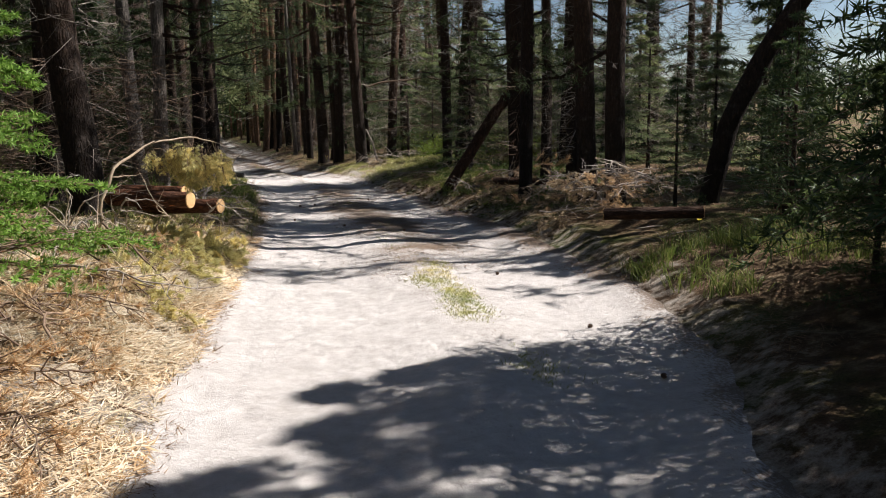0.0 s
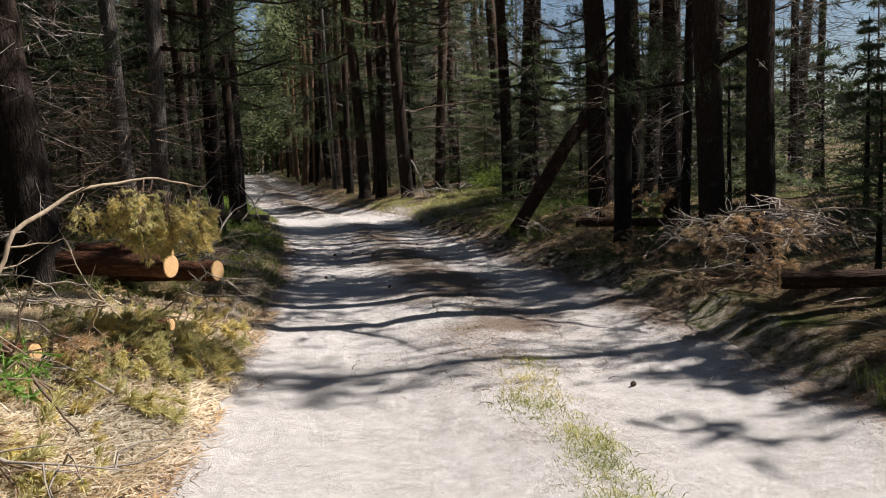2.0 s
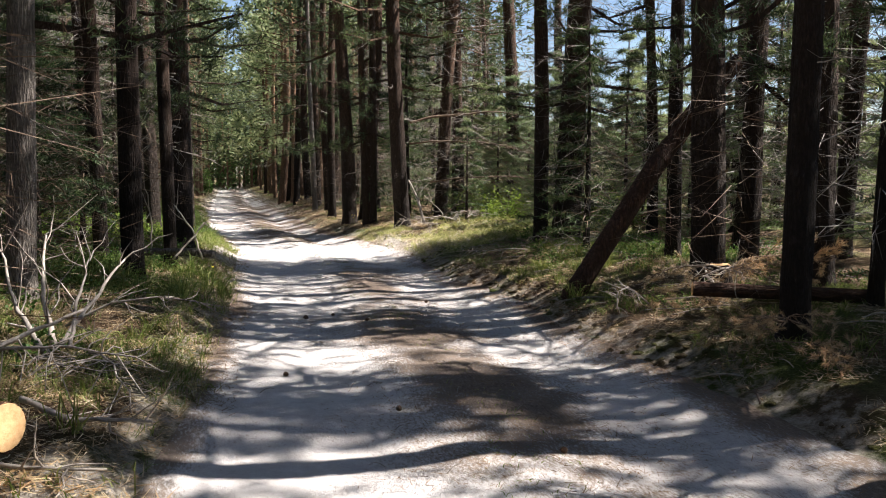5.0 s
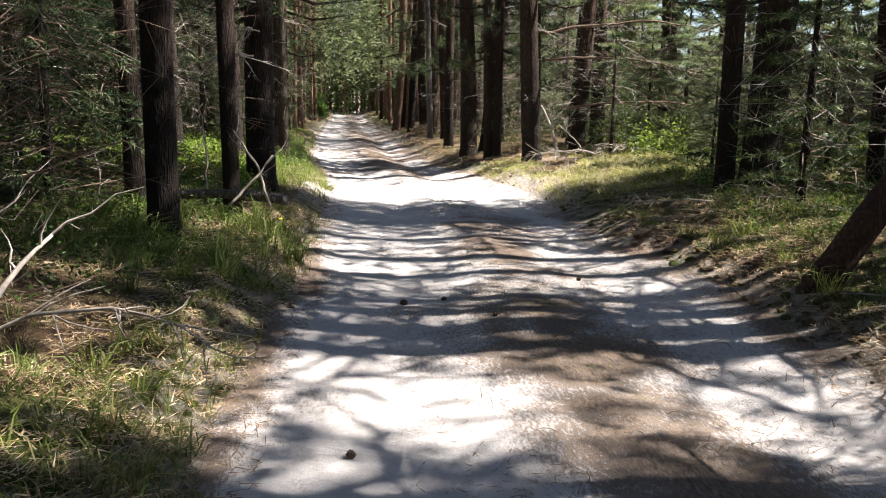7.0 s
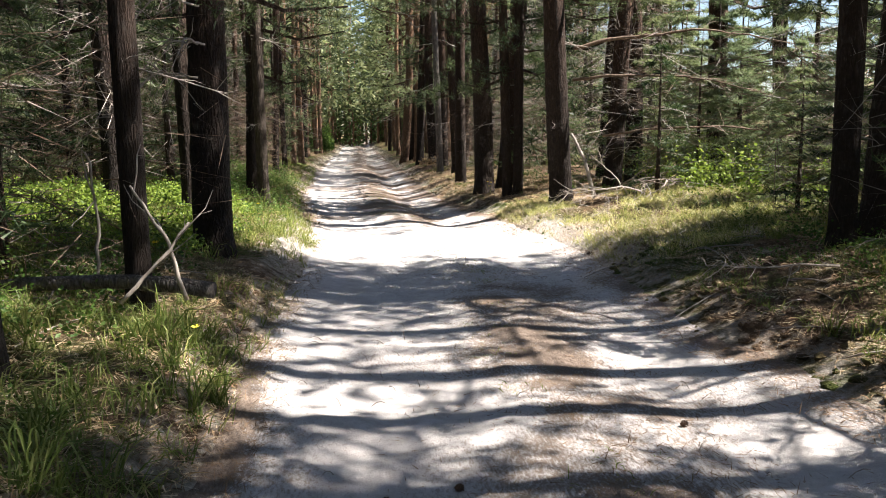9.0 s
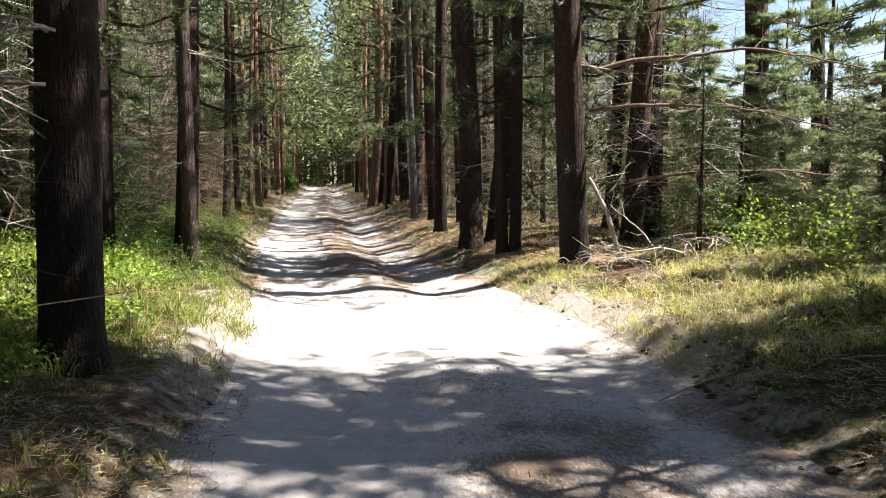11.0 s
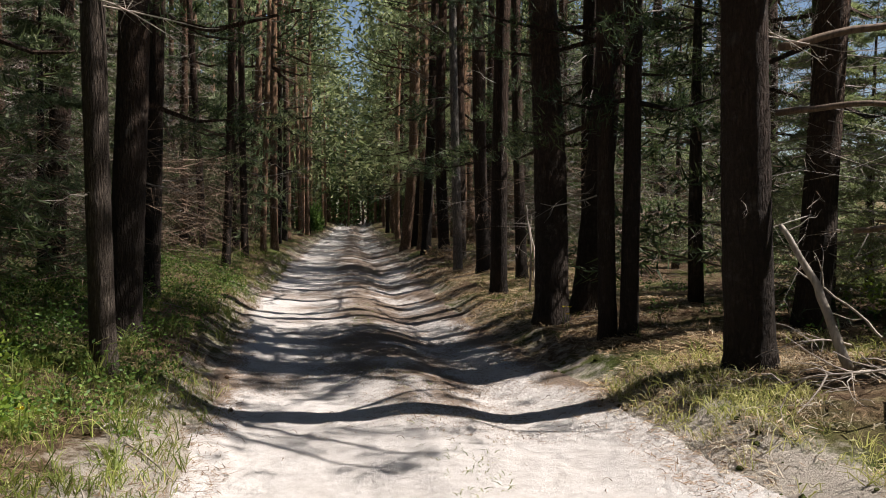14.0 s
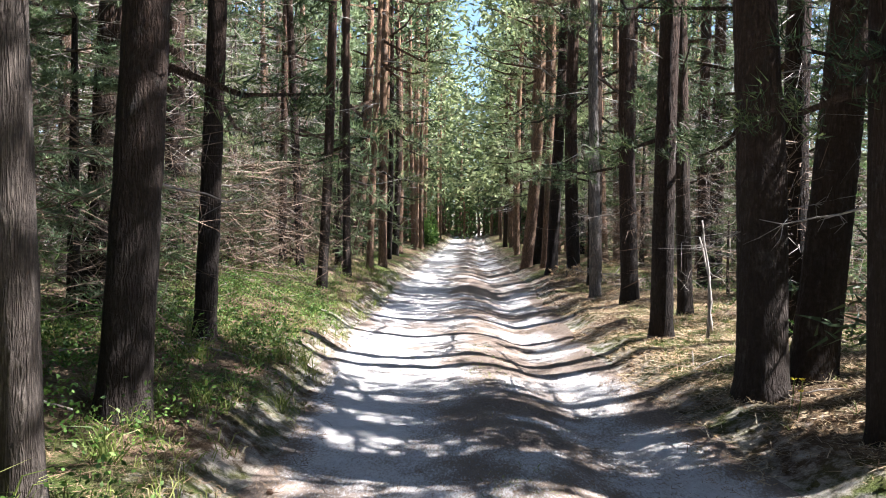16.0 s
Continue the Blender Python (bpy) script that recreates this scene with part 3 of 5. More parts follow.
# x, y, trunk diameter, lean about y in degrees
NEAR_LEFT = [(-1.45, 12.2, 0.46, 0), (-0.98, 15.5, 0.22, -3), (-0.66, 16.0, 0.24, -1), (-2.2, 14.0, 0.36, 0), (-0.45, 19.4, 0.18, 0), (0.05, 18.2, 0.24, 0), (0.36, 20.0, 0.17, 0),
             (-0.26, 25.2, 0.26, 0), (0.38, 22.9, 0.38, 1), (-1.43, 26.1, 0.36, 0), (0.32, 28.15, 0.18, 1), (-0.06, 30.0, 0.31, 0), (-0.75, 28.3, 0.22, 0),
             (-0.5, 33.0, 0.21, 1), (-2.07, 34.0, 0.3, 0), (-1.5, 42.6, 0.17, -2), (-0.65, 40.4, 0.18, 0), (-2.3, 44.5, 0.18, 0), (-1.6, 52.0, 0.30, 0), (-0.8, 57.0, 0.26, 0)]
NEAR_RIGHT = [(7.3, 15.7, 0.3, 0), (5.9, 12.2, 0.30, 0), (5.88, 11.2, 0.29, 0), (5.4, 13.6, 0.22, 0), (6.6, 14.1, 0.13, 0), (6.33, 21.5, 0.24, 0), (6.8, 21.55, 0.46, 1), (6.32, 16.3, 0.36, 0), (7.1, 16.7, 0.22, 0), (8.5, 18.9, 0.28, 2),
              (5.33, 28.3, 0.37, 0), (4.72, 30.2, 0.18, 0), (4.9, 30.08, 0.18, 1), (4.5, 31.75, 0.39, -2), (4.97, 31.95, 0.36, 0), (5.7, 34.2, 0.28, 0), (4.4, 34.9, 0.26, 1), (4.4, 40.3, 0.2, 0), (5.1, 36.6, 0.2, 0), (4.75, 38.8, 0.28, 0)]
FAR_RIGHT = [(4.66, 45.7, 0.32, 0), (5.4, 47.4, 0.2, 0), (3.95, 52.4, 0.36, 0), (4.4, 52.8, 0.4, 0), (4.2, 54.5, 0.36, 0), (4.8, 55.5, 0.36, 0), (7.43, 30.9, 0.29, 0), (10.9, 31.5, 0.26, 0)]
placed = []
TRNG = random.Random(5)
for n_, (x, y, dia, lean) in enumerate(NEAR_LEFT + NEAR_RIGHT + FAR_RIGHT):
    pine(x, y, dia, n_ * 5 + 1, True, TRNG.uniform(0, 360), (TRNG.uniform(-1, 1), lean), wide=0.8 if 10.5 < y < 18 and x > 5 else 1.0,
         pale=(14 < y < 16.2 and x < -0.5) or 28.1 < y < 28.2 or 40.2 < y < 40.35)
    placed.append((x, y, 0.9))


for n_, y in enumerate(range(44, 77, 3)):
    for x, side in ((float(edge_l(y)) - TRNG.uniform(0.6, 1.2), 0), (float(edge_r(y)) + TRNG.uniform(0.6, 1.2), 1)):
        y_ = y + TRNG.uniform(-0.8, 0.8)
        if all((x - a) ** 2 + (y_ - b) ** 2 > 0.6 for a, b, c in placed):
            pine(x, y_, TRNG.choice((0.18, 0.24, 0.3)), n_ * 2 + side, False, TRNG.uniform(0, 360), (0, TRNG.uniform(-1.5, 1.5)), h=TRNG.uniform(1.05, 1.3), wide=1.25, label="tall slender pine at the edge of the track")
            placed.append((x, y_, 0.9))


def lit_gap(x, y):
    """Gaps in the stand through which the sun reaches the track."""
    for x0, y0, half_width, reach in ((0.6, 4.0, 1.2, 16), (0.6, 6.5, 1.8, 17), (-1.0, 8.7, 0.5, 16), (2.5, 25.5, -0.1, 16), (3.0, 26.2, -0.4, 16), (-4.5, 25.3, 0.3, 20), (1.0, 14.5, -1.0, 13), (5.2, 10.3, -0.6, 22)):
        dx, dy = x - x0, y - y0
        s, lat = dx * SUN_AZ.x + dy * SUN_AZ.y, abs(-dx * SUN_AZ.y + dy * SUN_AZ.x)
        if 0 < s < reach and lat < half_width + 1.8:
            return True
    return False


# places where a pine of the stand is missing, so that the sun comes through
MISSING = [(11.6, 11.2), (14.21, 12.16), (9.09, 15.15), (14.29, 19.12), (10.29, 16.47), (15.45, 16.7), (10.58, 35.46), (7.82, 34.68), (8.73, 27.62),
           (10.45, 18.96), (7.82, 20.41), (11.18, 20.52), (15.94, 20.17), (11.92, 34.52), (7.6, 12.43), (12.14, 37.65), (6.82, 37.45), (16.53, 13.24)]


def stands(x, y):
    return all((x - a) ** 2 + (y - b) ** 2 > 0.01 for a, b in MISSING)


def free(x, y, gap, verge=1.0):
    if edge_l(y) - verge < x < edge_r(y) + verge:
        return False
    return all((x - a) ** 2 + (y - b) ** 2 > max(gap, c) ** 2 for a, b, c in placed)


def scatter(count, xr, yr, gap, keep, verge=1.0):
    out, tries = [], 0
    while len(out) < count and tries < count * 60:
        tries += 1
        x, y = TRNG.uniform(*xr), TRNG.uniform(*yr)
        if free(x, y, gap, verge) and keep(x, y):
            placed.append((x, y, gap))
            out.append((x, y))
    return out


spots = scatter(24, (7.0, 13), (10.6, 22.4), 1.5, lambda x, y: not lit_gap(x, y) and x < 0.63 * y) + scatter(17, (6.6, 13), (31, 46), 1.6, lambda x, y: not lit_gap(x, y))
spots += scatter(88, (-15, 1), (8, 78), 1.3, lambda x, y: not lit_gap(x, y) and (y > 46 or x < edge_l(y) - 2.3)) + scatter(56, (3, 14), (10.5, 78), 1.35, lambda x, y: not lit_gap(x, y) and x < 0.63 * y and (y > 46 or x > edge_r(y) + 2.0) and x < np.interp(y, (10, 12, 21, 24, 40, 60), (8.5, 11, 11, 10, 10.5, 14)))
spots += scatter(16, (-12, -3), (-8, 9), 1.8, lambda x, y: True) + scatter(8, (7, 20), (-14, 2), 2.4, lambda x, y: not lit_gap(x, y))
for x, y in spots:
    own = random.Random(f"{x:.3f} {y:.3f}")
    if stands(x, y):
        pine(x, y, own.choice((0.14, 0.2, 0.24, 0.28, 0.32, 0.36)), own.randrange(12), False, own.uniform(0, 360), (own.uniform(-1.5, 1.5), own.uniform(-2, 2)), h=own.uniform(0.85, 1.1),
             label="slender forest pine with bare dead lower twigs")
# added pines, mostly out of view, that shade the ground and block sky
tall = scatter(20, (16.8, 23.5), (0, 13), 1.5, lambda x, y: not lit_gap(x, y)) + scatter(7, (10, 17), (10, 13.4), 1.35, lambda x, y: not lit_gap(x, y) and x > 1.02 * y) + scatter(5, (9, 16), (16.5, 23.6), 1.8, lambda x, y: not lit_gap(x, y)) + scatter(8, (5.6, 9), (-7, 0.6), 1.5, lambda x, y: True) + scatter(12, (-6, 9), (-14, -2.5), 1.8, lambda x, y: True, 0.7) + scatter(9, (9, 22), (-9, 1.2), 1.8, lambda x, y: not lit_gap(x, y))
tall += [(14.6, 22.6), (12.3, 21.9)]
for x, y in tall:
    own = random.Random(f"{x:.3f} {y:.3f}")
    if stands(x, y):
        pine(x, y, own.choice((0.2, 0.24, 0.28, 0.32)), own.randrange(12), False, own.uniform(0, 360), (own.uniform(-1.5, 1.5), own.uniform(-2, 2)), h=own.uniform(0.9, 1.1), wide=1.1, high=True,
             label="tall bare-stemmed pine added for the shade of its high crown")


# added out of view; its narrow crown throws a streak of shade
pine(10.6, 9.2, 0.24, 1, False, 40, h=0.95, wide=0.5, high=True, label="unseen slim pine added to shade the track with its narrow high crown")


# ---- spruces and undergrowth ----
def spruce_variant(seed, height, spread, whorls, per, needle, mat, dense=26, slim=0.16):
    """A young spruce: drooping limbs in whorls with flat sprays of needles."""
    rng = np.random.default_rng(seed)
    stem = Geo().tube(arc((0, 0, -0.15), (0, 0, height), rng.normal(size=3) * 0.04, 8), np.linspace(0.02 * height ** 0.8 + 0.008, 0.006, 8), 8)
    wood, needles = Geo(), Geo()
    for k in range(whorls):
        f = (k + 0.3) / whorls
        z = height * (0.06 + 0.92 * f)
        reach = spread * (1 - f) ** 0.8 * rng.uniform(0.8, 1.1) + 0.06
        for b in range(per):
            az = rng.uniform(0, 6.283)
            d = np.array((math.cos(az), math.sin(az), 0.0))
            p = arc((0, 0, z), d * reach * rng.uniform(0.75, 1.1) + np.array((0, 0, z + reach * rng.uniform(-0.35, 0.1))), (0, 0, 0.07 * reach), 5)
            wood.tube(p[::2], (0.012, 0.008, 0.003), 3, False)
            side = np.cross(d, (0, 0, 1.0))
            twigs = [p]
            for s in np.linspace(0.3, 0.92, 6):
                for sign in (-1, 1):
                    a = np.array([np.interp(s, np.linspace(0, 1, 5), p[:, i]) for i in range(3)])
                    q = a + (d * 0.6 + side * sign * 0.8 + np.array((0, 0, rng.uniform(-0.25, 0.05)))) * reach * 0.42 * (1.1 - s * 0.75)
                    twigs.append(arc(a, q, (0, 0, -0.02), 4))
            for tw in twigs:
                if needle < 0.05:
                    wood.tube(tw, 0.003, 3, False)
                s = rng.uniform(0.1 if tw is not p else 0.35, 1, dense)
                c = np.stack([np.interp(s, np.linspace(0, 1, len(tw)), tw[:, i]) for i in range(3)], 1)
                axis = unit(tw[-1] - tw[0])
                nd = unit(axis * 0.7 + rng.normal(size=(dense, 3)) * 0.75 + np.array((0, 0, 0.12)))
                needles.spikes(c, nd, needle * rng.uniform(0.7, 1.2, dense), needle * slim, rng)
    return {"trunk": stem.mesh("trunk", BARK_SPRUCE, True), "crown": two_tone("crown", needles, mat, wood, TWIG)}


def spruce(v, x, y, s, turn, label, sz=1.0):
    tree = new("spruce_tree")
    tree.matrix_basis = pose(x, y, float(land_z(x, y)), 0, 0, turn) @ Matrix.Diagonal((s, s, s * sz, 1))
    part("trunk", v["trunk"], None, tree)
    part("crown", v["crown"], None, tree, "layered needle boughs", kind="stuff")
    return tagged(tree, label, "tree", "young spruces under the pines")


YOUNG = spruce_variant(41, 3.0, 1.05, 13, 6, 0.048, FRESH, 56, 0.26)
UNDER = [spruce_variant(50 + k, 4.0, 1.15, 13, 5, 0.11, SPRUCE, 8, 0.14) for k in range(3)]
# young spruces again, their sunlit look painted by the paler LIGHT needles
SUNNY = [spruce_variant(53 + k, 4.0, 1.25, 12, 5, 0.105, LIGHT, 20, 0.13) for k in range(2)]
DENSE = [spruce_variant(67 + k, 6.5, 1.9, 16, 7, 0.16, SPRUCE, 9) for k in range(2)]
BIG = [spruce_variant(64 + k, 6.5, 1.75, 15, 6, 0.11, GREENER, 10, 0.13) for k in range(2)]
FAR_UNDER = [spruce_variant(56 + k, 4.0, 1.15, 10, 4, 0.17, SPRUCE, 5, 0.15) for k in range(2)]
# these too carry the painted sunlight of LIGHT
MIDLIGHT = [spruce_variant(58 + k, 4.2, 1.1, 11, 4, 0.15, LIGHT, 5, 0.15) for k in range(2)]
SPARSE = [spruce_variant(60 + k, 5.0, 1.3, 12, 4, 0.16, PINE, 6) for k in range(2)]
for x, y, s, turn in ((-5.6, 29.6, 1.15, 140), (-7.3, 27.0, 1.1, 250), (-3.6, 31.0, 1.0, 75), (-2.4, 30.9, 0.9, 190), (-2.3, 35.0, 0.9, 110), (-3.6, 33.0, 1.1, 215), (6.9, 36.0, 0.8, 60), (7.6, 40.0, 0.9, 160)):
    spruce(BIG[int(turn) % 2], x, y, s, turn, "spruce with dense layered green boughs under the pines")
    placed.append((x, y, 0.9))
spruce(YOUNG, -1.78, 6.9, 1.15, 20, "young bright green spruce in full sun beside the brush pile")
for x, y, s, turn in ((-1.15, 19.2, 0.62, 330), (-2.6, 22.4, 0.8, 30), (-3.3, 18.4, 0.85, 200)):
    spruce(DENSE[int(turn) % 2], x, y, s, turn, "dark spruce with layered boughs in the shade of the pines")
    placed.append((x, y, 0.9))
spruce(YOUNG, -2.6, 8.6, 0.8, 100, "small bright green spruce among cut branches")
for x, y, s, turn in ((5.0, 2.1, 1.0, 12), (5.1, 3.3, 1.0, 77), (5.3, 4.7, 0.86, 141), (6.4, 3.9, 1.1, 208), (4.7, 0.6, 0.95, 263), (6.5, 2.2, 1.1, 319)):
    spruce(DENSE[int(turn) % 2], x, y, s, turn, "dense dark spruce with boughs down to the ground in deep shade")
    placed.append((x, y, 0.9))
for x, y, s, turn in ((6.2, -0.4, 1.4, 10), (5.0, -1.2, 1.3, 200), (7.8, 4.2, 1.4, 300), (6.4, 8.1, 0.55, 250), (8.2, 7.2, 0.55, 40), (7.5, 9.2, 0.5, 140), (9.4, 8.4, 0.5, 260), (6.0, 7.5, 0.58, 65), (6.9, 8.9, 0.55, 115), (7.9, 9.7, 0.55, 165), (5.7, 9.3, 0.45, 215), (8.7, 6.4, 0.6, 265), (9.6, 7.0, 0.6, 315), (4.4, 4.5, 0.4, 45), (4.0, 3.4, 0.34, 95), (3.5, 2.5, 0.34, 275), (4.75, 5.0, 0.42, 185)):
    spruce(UNDER[int(turn) % 3], x, y, s, turn, "dense dark young spruce in deep shade beside the track")
    placed.append((x, y, 0.9))
for x, y, s, turn in ((-0.9, 20.9, 0.7, 60), (-2.6, 18.0, 0.9, 80), (-3.6, 21.0, 1.1, 160), (-1.6, 21.6, 0.5, 10), (-1.8, 16.6, 0.9, 120), (-3.4, 31.5, 1.2, 20), (-2.9, 20.2, 1.25, 70), (-4.4, 22.6, 1.4, 130)):
    spruce(UNDER[int(turn) % 3], x, y, s, turn, "young green spruce in the undergrowth beside the track")
    placed.append((x, y, 0.7))
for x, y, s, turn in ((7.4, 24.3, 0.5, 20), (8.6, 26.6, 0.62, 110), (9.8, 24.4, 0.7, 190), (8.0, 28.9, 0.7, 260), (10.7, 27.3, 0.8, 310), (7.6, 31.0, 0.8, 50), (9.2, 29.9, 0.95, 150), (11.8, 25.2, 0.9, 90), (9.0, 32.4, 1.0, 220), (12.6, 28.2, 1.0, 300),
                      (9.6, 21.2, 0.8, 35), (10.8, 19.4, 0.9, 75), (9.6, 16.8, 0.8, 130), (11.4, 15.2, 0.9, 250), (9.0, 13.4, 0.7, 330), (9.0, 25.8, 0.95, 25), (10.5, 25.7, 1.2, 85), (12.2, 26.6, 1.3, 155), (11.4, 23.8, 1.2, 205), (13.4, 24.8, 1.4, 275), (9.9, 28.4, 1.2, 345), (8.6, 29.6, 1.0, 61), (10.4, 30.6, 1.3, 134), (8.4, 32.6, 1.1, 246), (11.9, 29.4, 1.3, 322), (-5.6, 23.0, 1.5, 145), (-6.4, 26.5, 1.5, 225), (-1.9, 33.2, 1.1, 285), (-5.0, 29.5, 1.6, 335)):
    spruce(SUNNY[int(turn) % 2], x, y, s, turn, "young conifer with needles coloured as if sunlit, at the clearing")
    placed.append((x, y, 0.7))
under = scatter(36, (-14, 0.5), (10, 60), 1.1, lambda x, y: not (x > -4 and 20 < y < 29), 1.6) + scatter(36, (5, 13.5), (13, 60), 1.1, lambda x, y: (not lit_gap(x, y) or x > 9) and x < 0.62 * y, 1.8)
for n_, (x, y) in enumerate(under):
    spruce((UNDER + SPARSE)[n_ % 5] if y < 24 and -4.5 < x < 9 else (FAR_UNDER + SPARSE)[n_ % 4], x, y, TRNG.uniform(0.4, 1.25), TRNG.uniform(0, 360), "young spruce growing in the shade under pines")
mid = scatter(38, (-15, -0.6), (24, 58), 1.2, lambda x, y: y > 30 or x < -5, 1.5) + scatter(26, (6.5, 13.5), (32, 58), 1.2, lambda x, y: True, 1.5)
for n_, (x, y) in enumerate(mid):
    k_ = TRNG.uniform(0.9, 1.7)
    spruce((FAR_UNDER + MIDLIGHT)[n_ % 4], x, y, k_, TRNG.uniform(0, 360), "half-grown conifer with thin green boughs among the pines", TRNG.uniform(1.0, 1.25))
brush = scatter(60, (6.6, 14), (11.5, 24), 0.9, lambda x, y: x < 0.68 * y and x > edge_r(y) + 2.4, 1.8)
for n_, (x, y) in enumerate(brush):
    own = random.Random(f"{x:.3f} {y:.3f}")
    spruce((FAR_UNDER + SPARSE)[n_ % 4], x, y, own.uniform(0.4, 0.85), own.uniform(0, 360), "low dark conifer in the thicket between the pines", own.uniform(0.8, 1.1))
screen = scatter(22, (9.5, 17), (13.5, 27), 1.5, lambda x, y: x < 0.8 * y and (y < 21.5 or x > 12.5), 2.5)
for n_, (x, y) in enumerate(screen):
    own = random.Random(f"{x:.3f} {y:.3f}")
    spruce((FAR_UNDER + SPARSE)[n_ % 4], x, y, own.uniform(1.0, 1.4), own.uniform(0, 360), "dark conifer behind the pines", own.uniform(0.9, 1.1))
low = scatter(14, (7, 17), (4, 10), 1.2, lambda x, y: True, 2.0)
for n_, (x, y) in enumerate(low):
    spruce(FAR_UNDER[n_ % 2], x, y, TRNG.uniform(0.35, 0.6), TRNG.uniform(0, 360), "low green spruce at the open edge of the wood")


# ---- dead twigs round the trunks ----
def tangle(name, seed, spots, per, label, top=6.0, mat=DEADWOOD):
    """Fine dry twigs: each trunk's dead branches, with side twigs."""
    rng = np.random.default_rng(seed)
    g = Geo()
    for x, y in spots:
        z0 = float(land_z(x, y))
        az = rng.uniform(0, 6.283, per)
        z = z0 + rng.uniform(0.08 * top, top, per)
        c = np.stack([x + 0.08 * np.cos(az), y + 0.08 * np.sin(az), z], 1)
        d = unit(np.stack([np.cos(az), np.sin(az), rng.normal(size=per) * 0.3 - 0.15], 1))
        ln = rng.uniform(0.3, 1.5, per)
        g.spikes(c, d, ln, 0.011, rng)
        for _ in range(3):
            f = rng.uniform(0.25, 0.95, per)
            d2 = unit(d * 0.8 + rng.normal(size=(per, 3)) * 0.7)
            g.spikes(c + d * (ln * f)[:, None], d2, ln * rng.uniform(0.2, 0.5, per), 0.007, rng)
    return tagged(new(name, g.mesh(name, mat)), label, "dead twigs", kind="stuff")


trees_ = [(a, b) for a, b, c in placed]
tangle("twig_tangle", 5, [p for p in trees_ if p[0] < edge_l(p[1]) - 2.0 and 9 < p[1] < 60], 150, "grey tangle of fine dead twigs between pine trunks")
tangle("twig_tangle", 6, [p for p in trees_ if p[0] > edge_r(p[1]) + 1.9 and 12 < p[1] < 60 and not (p[0] > 7.6 and 22 < p[1] < 34)], 150, "grey tangle of fine dead twigs between pine trunks")

brushy = scatter(70, (-5, 0.6), (13, 50), 0.7, lambda x, y: not (21 < y < 29), 1.3) + scatter(95, (5, 11), (13.5, 50), 0.7, lambda x, y: x > edge_r(y) + 1.3 and not (22.5 < y < 28 and x < 8), 1.3)
tangle("twig_tangle", 8, brushy, 60, "low brown thicket of dry twigs between the pines", 2.2, TWIG)


# ---- the wood further off ----
def far_tree(trunks, crowns, rng, x, y, z, h, r, low, blades, size):
    p = np.array(((x, y, z - 0.3), (x + rng.normal() * 0.1, y, z + h * 0.5), (x + rng.normal() * 0.2, y, z + h)))
    trunks.tube(p, (r, r * 0.75, 0.03), 5, False)
    f = rng.uniform(0, 1, blades) ** 0.8
    rad = (0.25 + 0.9 * (1 - f) ** 0.6) * 0.17 * h * rng.uniform(0.2, 1, blades) ** 0.5
    az = rng.uniform(0, 6.283, blades)
    c = np.stack([x + rad * np.cos(az), y + rad * np.sin(az), z + h * (low + (1 - low) * f)], 1)
    d = np.stack([np.cos(az), np.sin(az), rng.normal(size=blades) * 0.4 - 0.1], 1) + rng.normal(size=(blades, 3)) * 0.5
    crowns.spikes(c, d, size * rng.uniform(0.5, 1.3, blades), size * 0.32, rng)


def woods(name, seed, spots, h, low, blades, size, label, mat=PINE):
    rng = np.random.default_rng(seed)
    trunks, crowns = Geo(), Geo()
    for x, y in spots:
        far_tree(trunks, crowns, rng, x, y, float(land_z(x, y)), rng.uniform(*h), rng.uniform(0.09, 0.17), low * rng.uniform(0.6, 1.2), blades, size)
    # distant trunks all take the bark with sunlight in its colour
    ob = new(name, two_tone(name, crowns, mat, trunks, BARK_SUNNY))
    return tagged(ob, label, "woods", kind="stuff")


WR = np.random.default_rng(12)


def spread(n, xr, yr, keep=None):
    p = np.stack([WR.uniform(*xr, n * 3), WR.uniform(*yr, n * 3)], 1)
    if keep is not None:
        p = p[keep(p[:, 0], p[:, 1])]
    return p[:n]


beside = lambda x, y: (x < edge_l(y) - 1.0) | (x > edge_r(y) + 1.0)
woods("far_woods", 1, np.concatenate([spread(190, (-34, -13), (2, 80)), spread(170, (-22, 26), (76, 128), beside), spread(70, (-9, 14), (118, 150))]), (13, 20), 0.14, 350, 0.63,
      "distant pine wood with orange trunks coloured pale as if sunlit and green crowns")
woods("open_woods", 2, np.concatenate([spread(6, (26, 40), (-20, 24)), spread(70, (-34, -10), (-30, 4)), spread(40, (-8, 14), (-30, -9))]), (7, 12), 0.12, 420, 0.5,
      "thinner pine wood beyond the stand")
woods("far_undergrowth", 4, np.concatenate([spread(130, (-22, 26), (58, 125), beside)]), (2.5, 6), 0.02, 220, 0.42, "green young trees under the distant pines")
woods("closing_pines", 8, np.concatenate([spread(27, (-6, 9), (84, 116), lambda x, y: (x < edge_l(y) - 0.5) | (x > edge_r(y) + 0.5)), spread(14, (-2.5, 6.5), (66, 84), lambda x, y: (x < edge_l(y) - 0.4) | (x > edge_r(y) + 0.4))]), (19, 25), 0.14, 520, 0.6, "tall pines with needles coloured as if sunlit, closing over the track", LIGHT)
woods("end_thicket", 7, spread(64, (-8, 12), (112, 140)), (4, 10), 0.0, 330, 0.6, "green conifers closing the view along the track", GREENER)
woods("hill_woods", 3, spread(420, (30, 190), (-60, 190), lambda x, y: np.hypot(x - 2, y - 20) > 80), (5, 8), 0.03, 170, 1.2, "far wooded hillside in sunlight")


